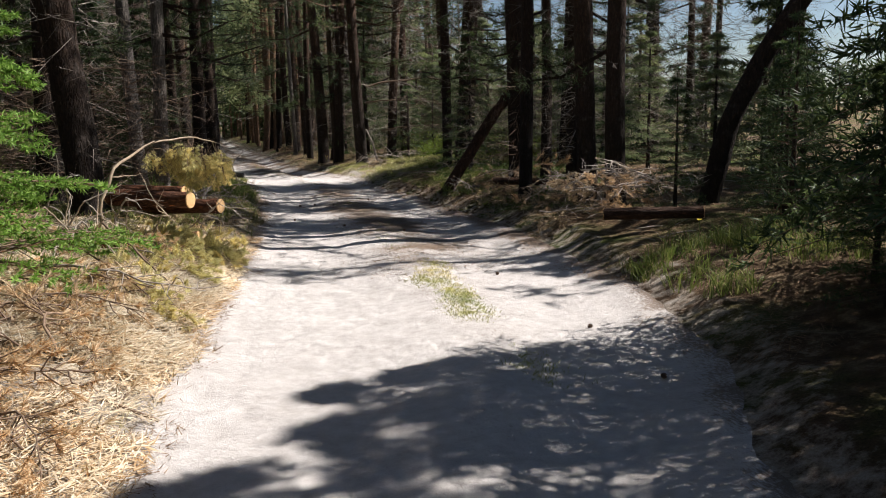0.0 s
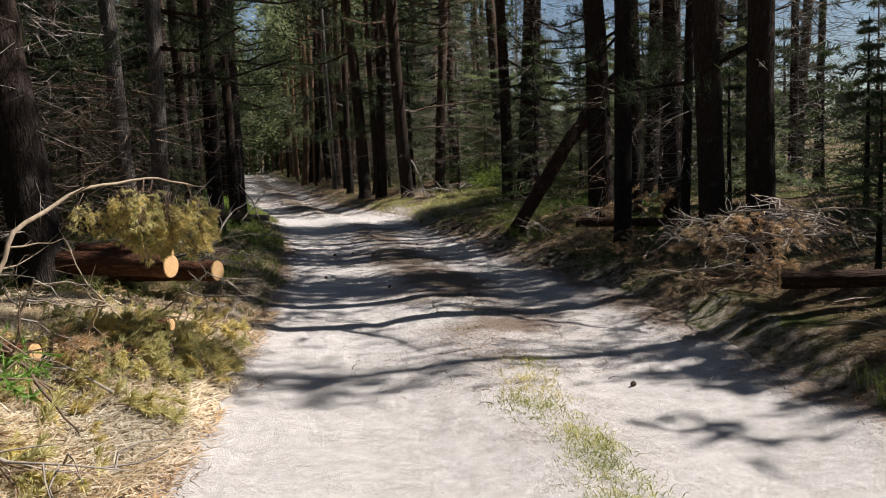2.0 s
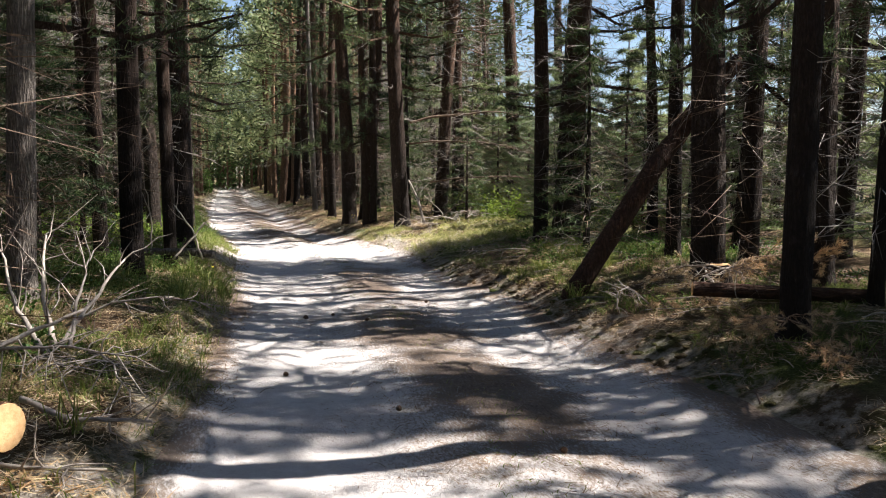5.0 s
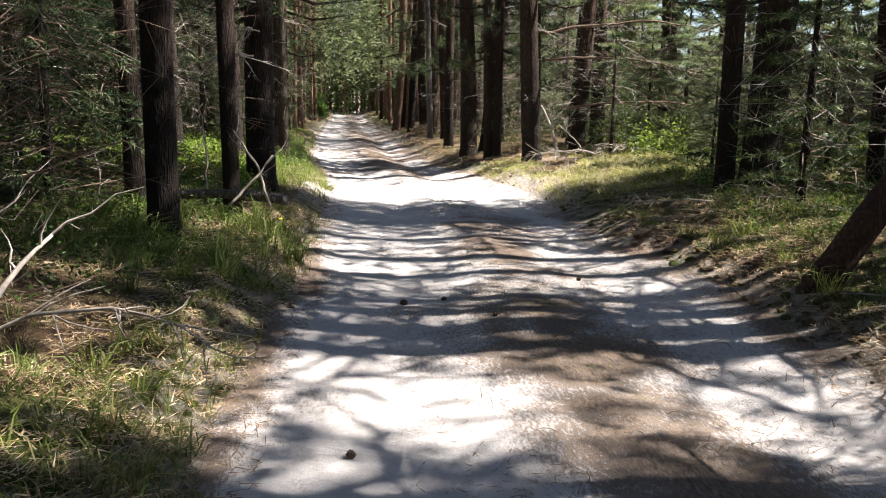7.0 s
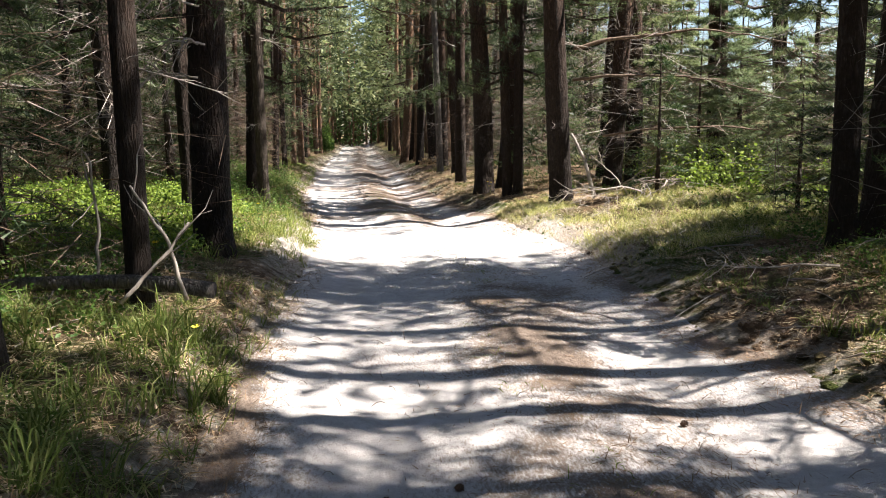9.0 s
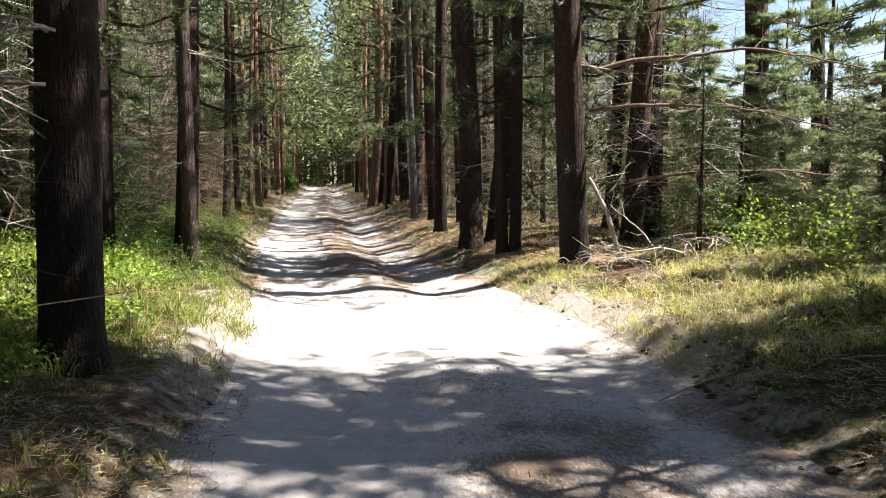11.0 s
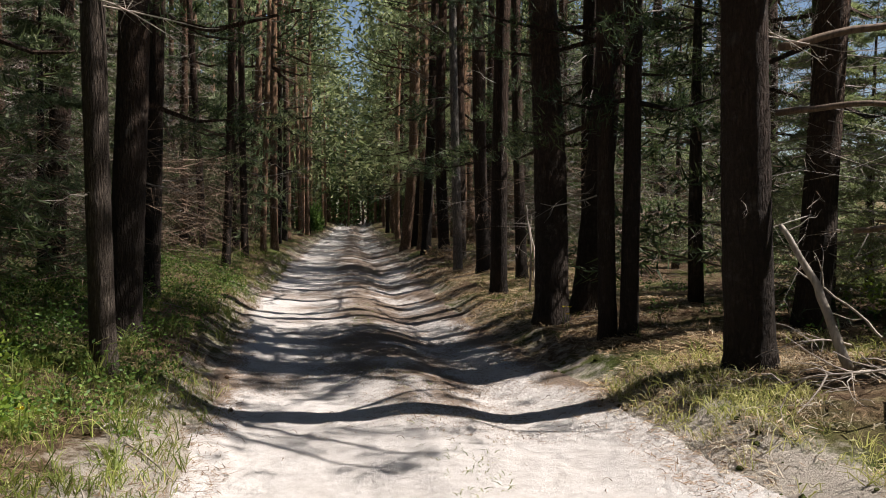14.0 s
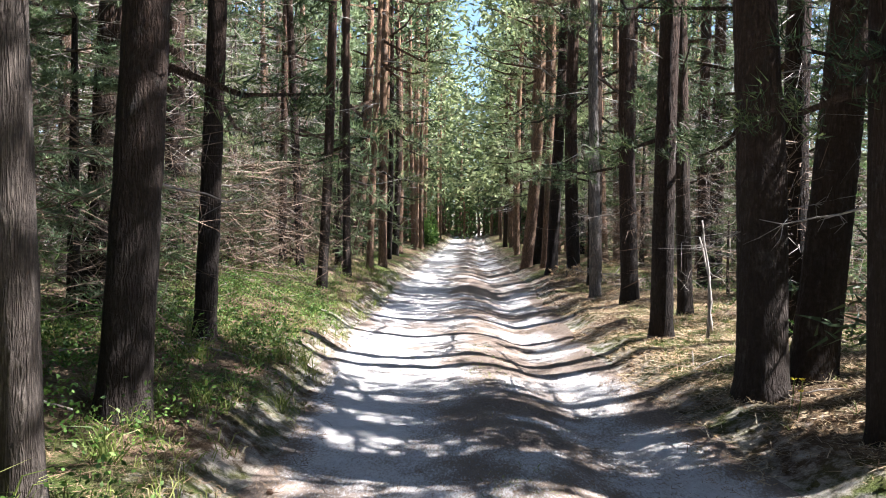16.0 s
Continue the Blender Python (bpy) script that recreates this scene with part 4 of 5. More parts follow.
# ---- things beside the track ----
def branch_meshes(seed, length, mat, needle, twigs, per, bark, droop=0.15, bare=0.0, fat=0.15):
    """A cut branch lying along +x: stem with side twigs, and its needles."""
    rng = np.random.default_rng(seed)
    stem, needles = Geo(), Geo()
    main = arc((0, 0, 0), (length, 0, -droop * length), (0, rng.normal() * 0.08 * length, 0.10 * length), 8)
    main[1:-1] += rng.normal(size=(6, 3)) * 0.012 * length
    stem.tube(main, np.linspace(0.009 * length ** 0.5 + 0.003, 0.003, 8), 6)
    for k in range(twigs):
        s = rng.uniform(0.2, 1.0)
        a = np.array([np.interp(s, np.linspace(0, 1, 8), main[:, i]) for i in range(3)])
        d = unit(np.array((rng.uniform(0.2, 0.9), rng.choice((-1, 1)) * rng.uniform(0.3, 1), rng.normal() * 0.3 - 0.1)))
        tw = arc(a, a + d * length * rng.uniform(0.15, 0.42) * (1.2 - 0.6 * s), rng.normal(size=3) * 0.03, 4)
        stem.tube(tw, (0.006, 0.005, 0.004, 0.002), 3, False)
        if rng.random() < bare:
            continue
        t = 1 - 0.5 * rng.uniform(0, 1, per) ** 1.5
        c = np.stack([np.interp(t, np.linspace(0, 1, 4), tw[:, i]) for i in range(3)], 1)
        nd = unit(unit(tw[-1] - tw[0]) * 1.1 + rng.normal(size=(per, 3)) * 0.55)
        needles.spikes(c, nd, needle * rng.uniform(0.7, 1.25, per), needle * fat, rng)
    return stem.mesh("stem", bark, True), needles.mesh("needles", mat) if needles.v else None


def lay_branch(meshes, m, label, group):
    ob = new("cut_branch")
    ob.matrix_basis = m
    part("stem", meshes[0], None, ob, kind="stuff")
    if meshes[1]:
        part("needles", meshes[1], None, ob, kind="stuff")
    return tagged(ob, label, "branch", group)


WILT = [branch_meshes(70 + k, 1.1, WILTED, 0.11, 30, 56, TWIG, 0.2) for k in range(3)]
RUST = [branch_meshes(80 + k, 1.0, RUSTY, 0.085, 24, 60, TWIG, 0.1, 0.15, 0.085) for k in range(3)]
BARE = [branch_meshes(90 + k, 1.3, RUSTY, 0.06, 16, 8, DEADWOOD, 0.05, 0.85) for k in range(3)]
GREEN = branch_meshes(99, 1.0, FRESH, 0.05, 30, 60, TWIG, 0.1)
BR = random.Random(21)


def heap(kinds, count, x, y, rx, ry, z0, z1, label, group, scale=(0.6, 1.1), yaw=(0, 360)):
    for k in range(count):
        px, py = x + BR.gauss(0, 0.5) * rx, y + BR.gauss(0, 0.5) * ry
        mid = math.exp(-((px - x) / rx) ** 2 - ((py - y) / ry) ** 2)
        pz = float(land_z(px, py)) + 0.03 + BR.uniform(z0, z0 + (z1 - z0) * mid)
        s = BR.uniform(*scale)
        turn = BR.uniform(*yaw)
        tip = px + s * math.cos(radians(turn)), py + s * math.sin(radians(turn))
        if edge_l(tip[1]) < tip[0] < edge_r(tip[1]):
            turn += 180
        lay_branch(kinds[k % len(kinds)], pose(px, py, pz, BR.uniform(-40, 40), BR.uniform(-10, 10), turn) @ Matrix.Diagonal((s, s, s, 1)), label, group)


heap(WILT, 44, -0.5, 9.2, 0.6, 1.1, 0.0, 0.13, "cut pine branch with wilting yellow-green needles on the brush pile", "wilting brush pile", (0.4, 0.62))
heap(WILT, 16, -0.1, 9.3, 0.35, 0.8, 0.0, 0.05, "cut pine branch with wilting yellow-green needles on the brush pile", "wilting brush pile", (0.4, 0.55))
heap(RUST, 54, -1.15, 5.7, 0.7, 2.9, 0.0, 0.10, "dry rust-brown pine branch lying on the sunny bank", "dry branches on the bank", (0.5, 1.0))
heap(BARE, 8, -1.1, 7.2, 0.8, 1.7, 0.04, 0.16, "bare grey dead branch lying on the sunny bank", "dry branches on the bank", (0.5, 1.1))
heap(WILT, 24, -0.25, 10.1, 0.45, 0.55, 0.0, 0.14, "cut pine branch with wilting yellow-green needles on the brush pile", "wilting brush pile", (0.35, 0.5))
heap(WILT, 20, -0.75, 7.5, 0.5, 1.0, 0.0, 0.1, "cut pine branch with wilting yellow-green needles on the sunny bank", "wilting brush pile", (0.35, 0.55))
heap([GREEN], 2, -1.2, 7.6, 0.5, 0.5, 0.1, 0.25, "fresh green spruce branch on the brush pile", "wilting brush pile", (0.6, 0.9))
heap(RUST, 10, -1.2, 9.0, 0.5, 0.6, 0.05, 0.25, "dry rust-brown pine branch on the brush pile", "wilting brush pile", (0.5, 0.9))
heap(RUST, 12, 5.1, 10.4, 0.65, 0.5, 0.1, 0.55, "dry rust-brown branch on the shaded brush heap", "brush heap in the shade", (0.5, 0.9))
heap(BARE, 18, 5.1, 10.3, 0.7, 0.5, 0.25, 0.75, "bare pale twig branch on the shaded brush heap", "brush heap in the shade", (0.6, 1.0))
heap(RUST, 10, 4.9, 12.9, 0.5, 0.9, 0.0, 0.3, "dry rust-brown branch among the bank's litter", "litter on the bank", (0.4, 0.7))
heap(RUST + BARE, 18, 5.6, 15.2, 0.7, 0.6, 0.05, 0.4, "dry rust-brown branch on a low heap of trimmings", "low heap of trimmings", (0.4, 0.9))
heap(BARE, 9, -0.2, 14.0, 0.5, 0.9, 0.0, 0.2, "bare grey dead branch on the grassy bank", "dead branches on the bank", (0.6, 1.1))
heap(BARE, 9, 6.3, 27.6, 1.0, 1.0, 0.0, 0.25, "bare grey dead branch among roots and litter", "dead branches under the pine", (0.6, 1.2))
heap(RUST, 8, 4.9, 45.0, 0.5, 4.0, 0.0, 0.2, "dry rust-brown branch beside the track", "litter on the bank", (0.5, 0.9))
heap(BARE, 10, 5.6, 41.0, 0.7, 3.0, 0.0, 0.25, "bare grey dead branch beside the track", "litter on the bank", (0.6, 1.1))
heap(BARE, 8, 6.2, 20.0, 0.8, 0.8, 0.0, 0.2, "bare grey dead branch at the foot of a pine", "litter on the bank", (0.5, 1.0))


def limb_thing(name, path, radii, mat, label, category, twigs=0, seed=0, sides=9, group=""):
    """One bent stem with its side shoots, as a thing with parts."""
    ob = new(name)
    ob.location = path[0]
    rng = np.random.default_rng(seed)
    p = np.asarray(path, float) - np.asarray(path[0])
    k = np.linspace(0, 1, len(p))
    t = np.linspace(0, 1, 4 * len(p))
    fine = np.stack([np.interp(t, k, p[:, i]) for i in range(3)], 1) + rng.normal(size=(len(t), 3)) * 0.006
    part("stem", Geo().tube(fine, np.interp(t, k, np.broadcast_to(radii, (len(p),))) * (1 + rng.normal(size=len(t)) * 0.04), sides), mat, ob, smooth=True)
    for _ in range(twigs):
        s = rng.uniform(0.25, 1)
        a = np.array([np.interp(s, k, p[:, i]) for i in range(3)])
        d = unit(unit(p[-1] - p[0]) * 0.6 + rng.normal(size=3) * 0.7)
        g = Geo()
        dead_branch_geo(g, rng, a, d, rng.uniform(0.2, 0.55), 0.0065, 4, 2)
        part("side_shoot", g, mat, ob, smooth=True)
    return tagged(ob, label, category, group)


# arched sapling with drying needles at its hanging tip
ARCH = np.array(((-0.98, 8.62, 0.42), (-0.92, 8.52, 0.92), (-0.78, 8.62, 1.25), (-0.45, 8.9, 1.47), (-0.05, 9.2, 1.52), (0.26, 9.55, 1.44)))
limb_thing("bent_sapling", [tuple(p) for p in ARCH], (0.017, 0.016, 0.014, 0.011, 0.008, 0.004), TAN, "bare tan sapling bent in an arch over the brush pile", "branch", 5, 3)
for k in range(42):
    f = BR.uniform(2.7, 5.0)
    p = ARCH[int(f)] + (ARCH[min(int(f) + 1, 5)] - ARCH[int(f)]) * (f - int(f))
    s = BR.uniform(0.16, 0.36) * (1.1 if f > 3.6 else 0.8)
    lay_branch(WILT[k % 3], pose(p[0] + BR.gauss(0, 0.05), p[1] + BR.gauss(0, 0.12), p[2] - BR.uniform(0, 0.12), BR.uniform(0, 360), BR.uniform(58, 88), BR.uniform(0, 360)) @ Matrix.Diagonal((s, s, s, 1)),
               "hanging pine spray with wilting yellow-green needles", "wilting brush pile")


# thin curved twigs standing out of the pile
for k, (x, y, dx, dz, up) in enumerate(((-1.35, 8.6, 0.5, 0.5, 0.25), (-1.1, 8.5, -0.45, 0.55, 0.2), (-0.9, 8.8, 0.35, 0.65, 0.1), (-1.2, 8.2, 0.6, 0.3, 0.3), (-0.75, 8.3, -0.5, 0.4, 0.2), (-0.55, 9.0, 0.3, 0.5, 0.15), (-1.5, 8.9, 0.3, 0.75, 0.15), (-0.3, 10.3, 0.55, 0.35, 0.15), (-0.1, 10.6, 0.5, 0.5, 0.1))):
    z_ = float(land_z(x, y)) + 0.05
    limb_thing("cut_branch", [(x, y, z_), (x + dx * 0.25, y - 0.1, z_ + dz * 0.55), (x + dx * 0.6, y - 0.2, z_ + dz * 0.8 + up * 0.5), (x + dx, y - 0.25, z_ + dz * 0.7)], (0.010, 0.009, 0.007, 0.003), TAN if k % 2 else DEADWOOD,
               "thin curved bare branch standing out of the brush pile", "branch", 4, 150 + k, 6, "bare branches of the pile")


def log(end, axis, length, dia, label, group="cut logs", mat=None):
    """A cut log: bark with a knot or two, and a pale sawn face at each end."""
    ob = new("cut_log")
    a = unit(np.asarray(axis, float))
    q = Vector(a).to_track_quat("Z", "Y")
    ob.matrix_basis = Matrix.LocRotScale(Vector(end) - Vector(a) * length, q, None)
    rng = np.random.default_rng(int(abs(end[1]) * 100))
    z = np.linspace(0, length, 14)
    bark = Geo().tube(np.stack([0.01 * np.sin(z * 3), 0 * z, z], 1), dia / 2 * (1 + 0.03 * np.sin(z * 5)), 18, False)
    v = bark.v[0]
    v[:, :2] *= (1 + rng.normal(size=len(v)) * 0.025)[:, None]
    part("bark", bark, mat or BARK_LOG, ob, "orange-brown flaking bark", True)
    for zz in (0.0, length):
        s = 1 if zz else -1
        ring = [(0.47 * dia * math.cos(t), 0.47 * dia * math.sin(t), zz + s * 0.004) for t in np.linspace(0, 6.283, 18, endpoint=False)]
        rim = [(0.5 * dia * math.cos(t), 0.5 * dia * math.sin(t), zz - s * 0.01) for t in np.linspace(0, 6.283, 18, endpoint=False)]
        face = Geo().add(ring + rim + [(0, 0, zz + s * 0.006)], [(36, k, (k + 1) % 18) for k in range(18)], [(k, (k + 1) % 18, 18 + (k + 1) % 18, 18 + k) for k in range(18)])
        part("sawn_face", face, CUT, ob, "pale orange sawn end")
    return tagged(ob, label, "log", group)


log((0.24, 11.55, 0.58), (0.84, -0.55, 0.02), 1.25, 0.20, "short pine log with orange bark on the brush pile")
log((-0.13, 10.95, 0.72), (0.84, -0.54, -0.02), 1.2, 0.21, "short pine log with sawn orange end on the brush pile")
log((-0.2, 11.5, 0.78), (0.8, -0.6, 0.0), 1.1, 0.17, "short pine log lying behind others on the brush pile")
log((-0.22, 9.1, 0.36), (0.95, -0.25, 0.08), 0.55, 0.085, "thin pale cut log among wilting branches", "thin cut logs")
log((-0.05, 9.75, 0.42), (0.9, -0.4, 0.05), 0.5, 0.09, "thin pale cut log among wilting branches", "thin cut logs")
log((-0.75, 8.7, 0.5), (0.9, -0.4, 0.0), 0.6, 0.12, "thin cut log with orange end among branches", "thin cut logs")
# sun reaches this log, so its shade is painted by the dark bark
log((5.6, 8.5, 0.55), (0.86, -0.5, 0.03), 1.15, 0.14, "reddish pine log coloured dark as if in deep shade", "logs in the shade", BARK_RED)
log((6.6, 14.2, 0.52), (0.9, -0.42, -0.02), 1.5, 0.13, "thin reddish log lying beside low trimmings", "logs in the shade", BARK_RED)

# leaning and fallen stems
limb_thing("fallen_pine", [(4.88, 16.86, 0.14), (5.0, 16.85, 0.33), (5.95, 16.8, 1.77), (6.35, 16.8, 2.28), (6.9, 16.72, 2.95)], (0.125, 0.12, 0.11, 0.10, 0.09), BARK_RED,
           "fallen reddish pine leaning against a standing pine", "fallen tree", 5, 8, 16)
leaning = limb_thing("leaning_pine", [(6.7, 10.2, 0.2), (6.95, 10.0, 1.6), (7.4, 9.8, 2.6), (8.2, 9.5, 3.9), (9.0, 9.3, 5.2), (9.6, 9.1, 6.4)], (0.15, 0.14, 0.13, 0.12, 0.10, 0.07), BARK,
           "dark leaning pine with a needle crown over low spruces", "tree", 10, 9, 16)
crown_ = Geo()
CRNG = np.random.default_rng(31)
knots = np.array((9.6, 9.1, 6.6)) - np.array((6.7, 10.2, 0.2)) + unit(CRNG.normal(size=(80, 3))) * CRNG.uniform(0.2, 1, (80, 1)) ** 0.4 * np.array((1.7, 1.7, 1.5)) + np.array((1.4, -1.6, 0.9))
tuft_crown(crown_, CRNG, knots, unit(CRNG.normal(size=(80, 3)) + np.array((0.3, 0, 0.5))), 8, 0.4, 0.10)
part("crown", crown_, PINE, leaning, "dark green needle crown", kind="stuff")
limb_thing("fallen_tree", [(0.95, 19.45, 0.55), (0.3, 19.62, 0.60), (-0.8, 19.72, 0.54), (-2.0, 19.95, 0.56), (-3.2, 20.0, 0.50)], (0.055, 0.05, 0.042, 0.034, 0.028), GREYBARK,
           "thin grey barkless tree lying across the grassy bank", "fallen tree", 6, 10, 12)
for k, (a, b, r) in enumerate((((0.78, 19.4, 0.5), (0.45, 19.55, 1.2), 0.015), ((0.42, 19.3, 0.5), (0.82, 19.4, 0.98), 0.014), ((0.1, 19.9, 0.5), (0.05, 20.0, 1.4), 0.013), ((-0.75, 19.2, 0.5), (-0.8, 19.3, 1.05), 0.012),
                               ((5.68, 27.5, 0.45), (5.42, 28.05, 1.5), 0.04), ((6.4, 27.9, 0.45), (6.0, 28.9, 1.1), 0.012), ((4.75, 34.2, 0.4), (4.75, 34.6, 1.7), 0.018), ((4.95, 34.8, 0.4), (4.9, 35.2, 1.5), 0.018))):
    limb_thing("dead_stick", [a, tuple((np.array(a) + np.array(b)) / 2 + np.array((0.05, 0, 0.03))), b], (r, r * 0.8, r * 0.5), DEADWOOD,
               "pale bleached stick leaning upright", "stick", 2, 30 + k, 7, "bleached sticks")
# bleached branching snag on the bank
for k, (a, b, r) in enumerate((((-0.05, 14.1, 0.42), (-0.2, 14.7, 1.15), 0.022), ((-0.02, 14.1, 0.42), (0.35, 14.7, 0.95), 0.02), ((-0.1, 14.0, 0.4), (-0.45, 14.5, 1.05), 0.02), ((0.05, 14.1, 0.4), (0.12, 14.65, 0.98), 0.016),
                               ((-0.7, 13.2, 0.42), (0.2, 13.75, 0.72), 0.024), ((-0.3, 12.2, 0.38), (0.55, 11.9, 0.25), 0.016), ((0.0, 12.9, 0.35), (0.7, 12.5, 0.3), 0.02))):
    limb_thing("dead_branch", [a, tuple((np.array(a) + np.array(b)) / 2 + np.array((-0.04, 0, -0.05))), b], (r, r * 0.75, r * 0.35), DEADWOOD,
               "bleached dead branch sticking out of the bank", "branch", 6, 50 + k, 8, "bleached snag")
# long bare boughs of the pine by the clearing
for k, (a, b, r) in enumerate((((5.5, 28.25, 2.95), (9.1, 27.6, 3.1), 0.036), ((5.5, 28.25, 2.35), (8.6, 27.4, 2.2), 0.028), ((5.9, 27.9, 1.45), (9.4, 26.9, 1.4), 0.024))):
    a, b = np.array(a), np.array(b)
    q = [a + (b - a) * f + np.array((0, BR.uniform(-0.1, 0.1), 0.22 * math.sin(3.1 * f) - 0.12 * f + BR.uniform(-0.05, 0.05))) for f in (0, 0.18, 0.36, 0.55, 0.75, 1.0)]
    limb_thing("bare_bough", [tuple(p) for p in q], (r, r * 0.85, r * 0.7, r * 0.5, r * 0.35, r * 0.2), TWIG, "long bare grey-brown bough reaching from a pine", "branch", 20, 70 + k, 7, "bare boughs")
# lichen-grey drooping boughs of the tree by the fallen trunk
for k in range(16):
    a_ = BR.uniform(-3.7, -1.3)
    z_ = BR.uniform(2.0, 4.6)
    ln_ = BR.uniform(0.6, 1.15)
    p0 = np.array((0.45 + 0.15 * math.cos(a_), 22.8 + 0.15 * math.sin(a_), z_))
    p1 = p0 + np.array((math.cos(a_) * ln_ * 0.5, math.sin(a_) * ln_ * 0.5, 0.05))
    p2 = p0 + np.array((math.cos(a_) * ln_, math.sin(a_) * ln_, -0.45 * ln_))
    limb_thing("dead_bough", [tuple(p0), tuple(p1), tuple(p2)], (0.012, 0.009, 0.004), DEADWOOD, "drooping lichen-grey dead bough on a pine", "branch", 7, 120 + k, 5, "drooping dead boughs")
# long twigs on the sunny bank
for k, (a, b, r) in enumerate((((-1.9, 6.3, 0.62), (-0.75, 5.1, 0.18), 0.011), ((-1.0, 7.6, 0.62), (-0.25, 6.7, 0.15), 0.009), ((-1.6, 7.4, 0.55), (-0.4, 7.0, 0.35), 0.011), ((-0.9, 8.3, 0.75), (-0.3, 7.6, 0.25), 0.012))):
    limb_thing("dead_branch", [a, tuple((np.array(a) + np.array(b)) / 2 + np.array((0, 0, 0.04))), b], (r, r * 0.8, r * 0.4), TWIG, "long brown dead branch lying on the bank", "branch", 4, 90 + k, 7, "dry branches on the bank")


def stump(x, y, r, h, label):
    ob = new("tree_stump")
    ob.location = (x, y, float(land_z(x, y)) - 0.05)
    body = Geo().tube(np.array(((0, 0, 0), (0.01, 0, h * 0.3), (0.02, 0.01, h * 0.7), (0.02, 0.01, h))), (r * 1.35, r * 1.08, r, r * 0.96), 16, False)
    part("bark", body, BARK, ob, smooth=True)
    top = [(0.02 + r * 0.95 * math.cos(t), 0.01 + r * 0.95 * math.sin(t), h - 0.01 + 0.02 * math.sin(3 * t)) for t in np.linspace(0, 6.283, 16, endpoint=False)]
    part("sawn_face", Geo().add(top + [(0.02, 0.01, h + 0.01)], [(16, k, (k + 1) % 16) for k in range(16)]), CUT, ob, "pale orange sawn top")
    return tagged(ob, label, "stump")


stump(5.95, 15.5, 0.12, 0.35, "small pine stump with a pale orange top")

# ---- ground cover ----
GR = np.random.default_rng(77)


def cover(n, xr, yr, keep, patch=1.0, cut=0.45):
    """Random ground spots that gather in patches."""
    x, y = GR.uniform(*xr, n), GR.uniform(*yr, n)
    ok = keep(x, y) & (vnoise(x + 5, y + 9, patch) > cut * GR.uniform(0.6, 1.3, n))
    x, y = x[ok], y[ok]
    return np.stack([x, y, land_z(x, y)], 1)


def turf(name, pts, per, height, width, mat, label, lean=0.45, droop=0.4):
    g = Geo()
    n = len(pts) * per
    c = np.repeat(pts, per, 0) + np.concatenate([GR.normal(size=(n, 2)) * 0.035, np.full((n, 1), -0.01)], 1)
    d = np.concatenate([GR.normal(size=(n, 2)) * lean, np.ones((n, 1))], 1)
    tall = np.repeat(GR.uniform(0.5, 1.25, len(pts)), per) * height
    g.blades(c, d, tall * GR.uniform(0.5, 1.1, n), width, GR, droop)
    return tagged(new(name, g.mesh(name, mat)), label, "grass", kind="stuff")


off_l = lambda x, y: edge_l(y) - x
off_r = lambda x, y: x - edge_r(y)
turf("verge_grass", cover(5600, (-4, 1.4), (11.5, 48), lambda x, y: (off_l(x, y) > 0.02) & (off_l(x, y) < 3.2), 0.7, 0.42), 7, 0.21, 0.007, GRASS, "green grass tufts on the shady bank")
turf("verge_grass", cover(3200, (-6, 1.4), (23.6, 28.4), lambda x, y: (off_l(x, y) > 0.0), 0.5, 0.42), 8, 0.2, 0.007, GRASS, "thick bright grass on the sunlit bank")
turf("dry_grass", cover(4200, (-3, 1.4), (2.5, 40), lambda x, y: (off_l(x, y) > -0.1) & (off_l(x, y) < 1.5), 0.7, 0.5), 6, 0.16, 0.006, DRY, "dry straw-coloured grass on the bank", 0.8, 0.6)
turf("clump_grass", cover(460, (3.3, 5.4), (5.6, 7.6), lambda x, y: off_r(x, y) > 0.05, 0.5, 0.5), 10, 0.29, 0.008, GRASS, "tall green grass clump beside the track", 0.3, 0.35)
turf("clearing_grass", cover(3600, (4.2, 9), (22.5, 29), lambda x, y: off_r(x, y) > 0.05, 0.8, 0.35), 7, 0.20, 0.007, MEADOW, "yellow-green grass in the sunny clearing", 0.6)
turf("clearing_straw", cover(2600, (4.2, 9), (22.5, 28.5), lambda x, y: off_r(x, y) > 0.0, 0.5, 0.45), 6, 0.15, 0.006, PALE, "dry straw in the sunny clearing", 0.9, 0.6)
turf("verge_grass", cover(5200, (4.2, 8), (12, 50), lambda x, y: (off_r(x, y) > 0.25) & (off_r(x, y) < 2.8) & ((y < 28.5) | (GR.random(x.shape) < 0.3)), 0.8, 0.5), 6, 0.18, 0.007, GRASS, "patchy grass on the shaded bank", 0.6)
turf("ridge_grass", cover(4600, (0.6, 3.4), (9.2, 36), lambda x, y: np.abs((x - edge_l(y)) / (edge_r(y) - edge_l(y)) - 0.53) < 0.075, 0.8, 0.55), 7, 0.075, 0.005, GRASS, "short grass on the ridge between wheel ruts", 0.9)
for x, y, n_ in ((2.12, 6.75, 26), (2.22, 7.15, 34), (2.30, 7.5, 22), (2.2, 8.15, 30), (2.35, 8.5, 24), (2.05, 5.0, 14), (2.5, 9.2, 18)):
    spot = np.stack([GR.normal(size=3 * n_) * 0.09 + x, GR.normal(size=3 * n_) * 0.2 + y], 1)
    turf("ridge_grass", np.column_stack([spot, land_z(spot[:, 0], spot[:, 1])]), 9, 0.085, 0.005, MEADOW if n_ % 4 else WILTED, "yellow-green grass tuft in the middle of the sand", 0.7)
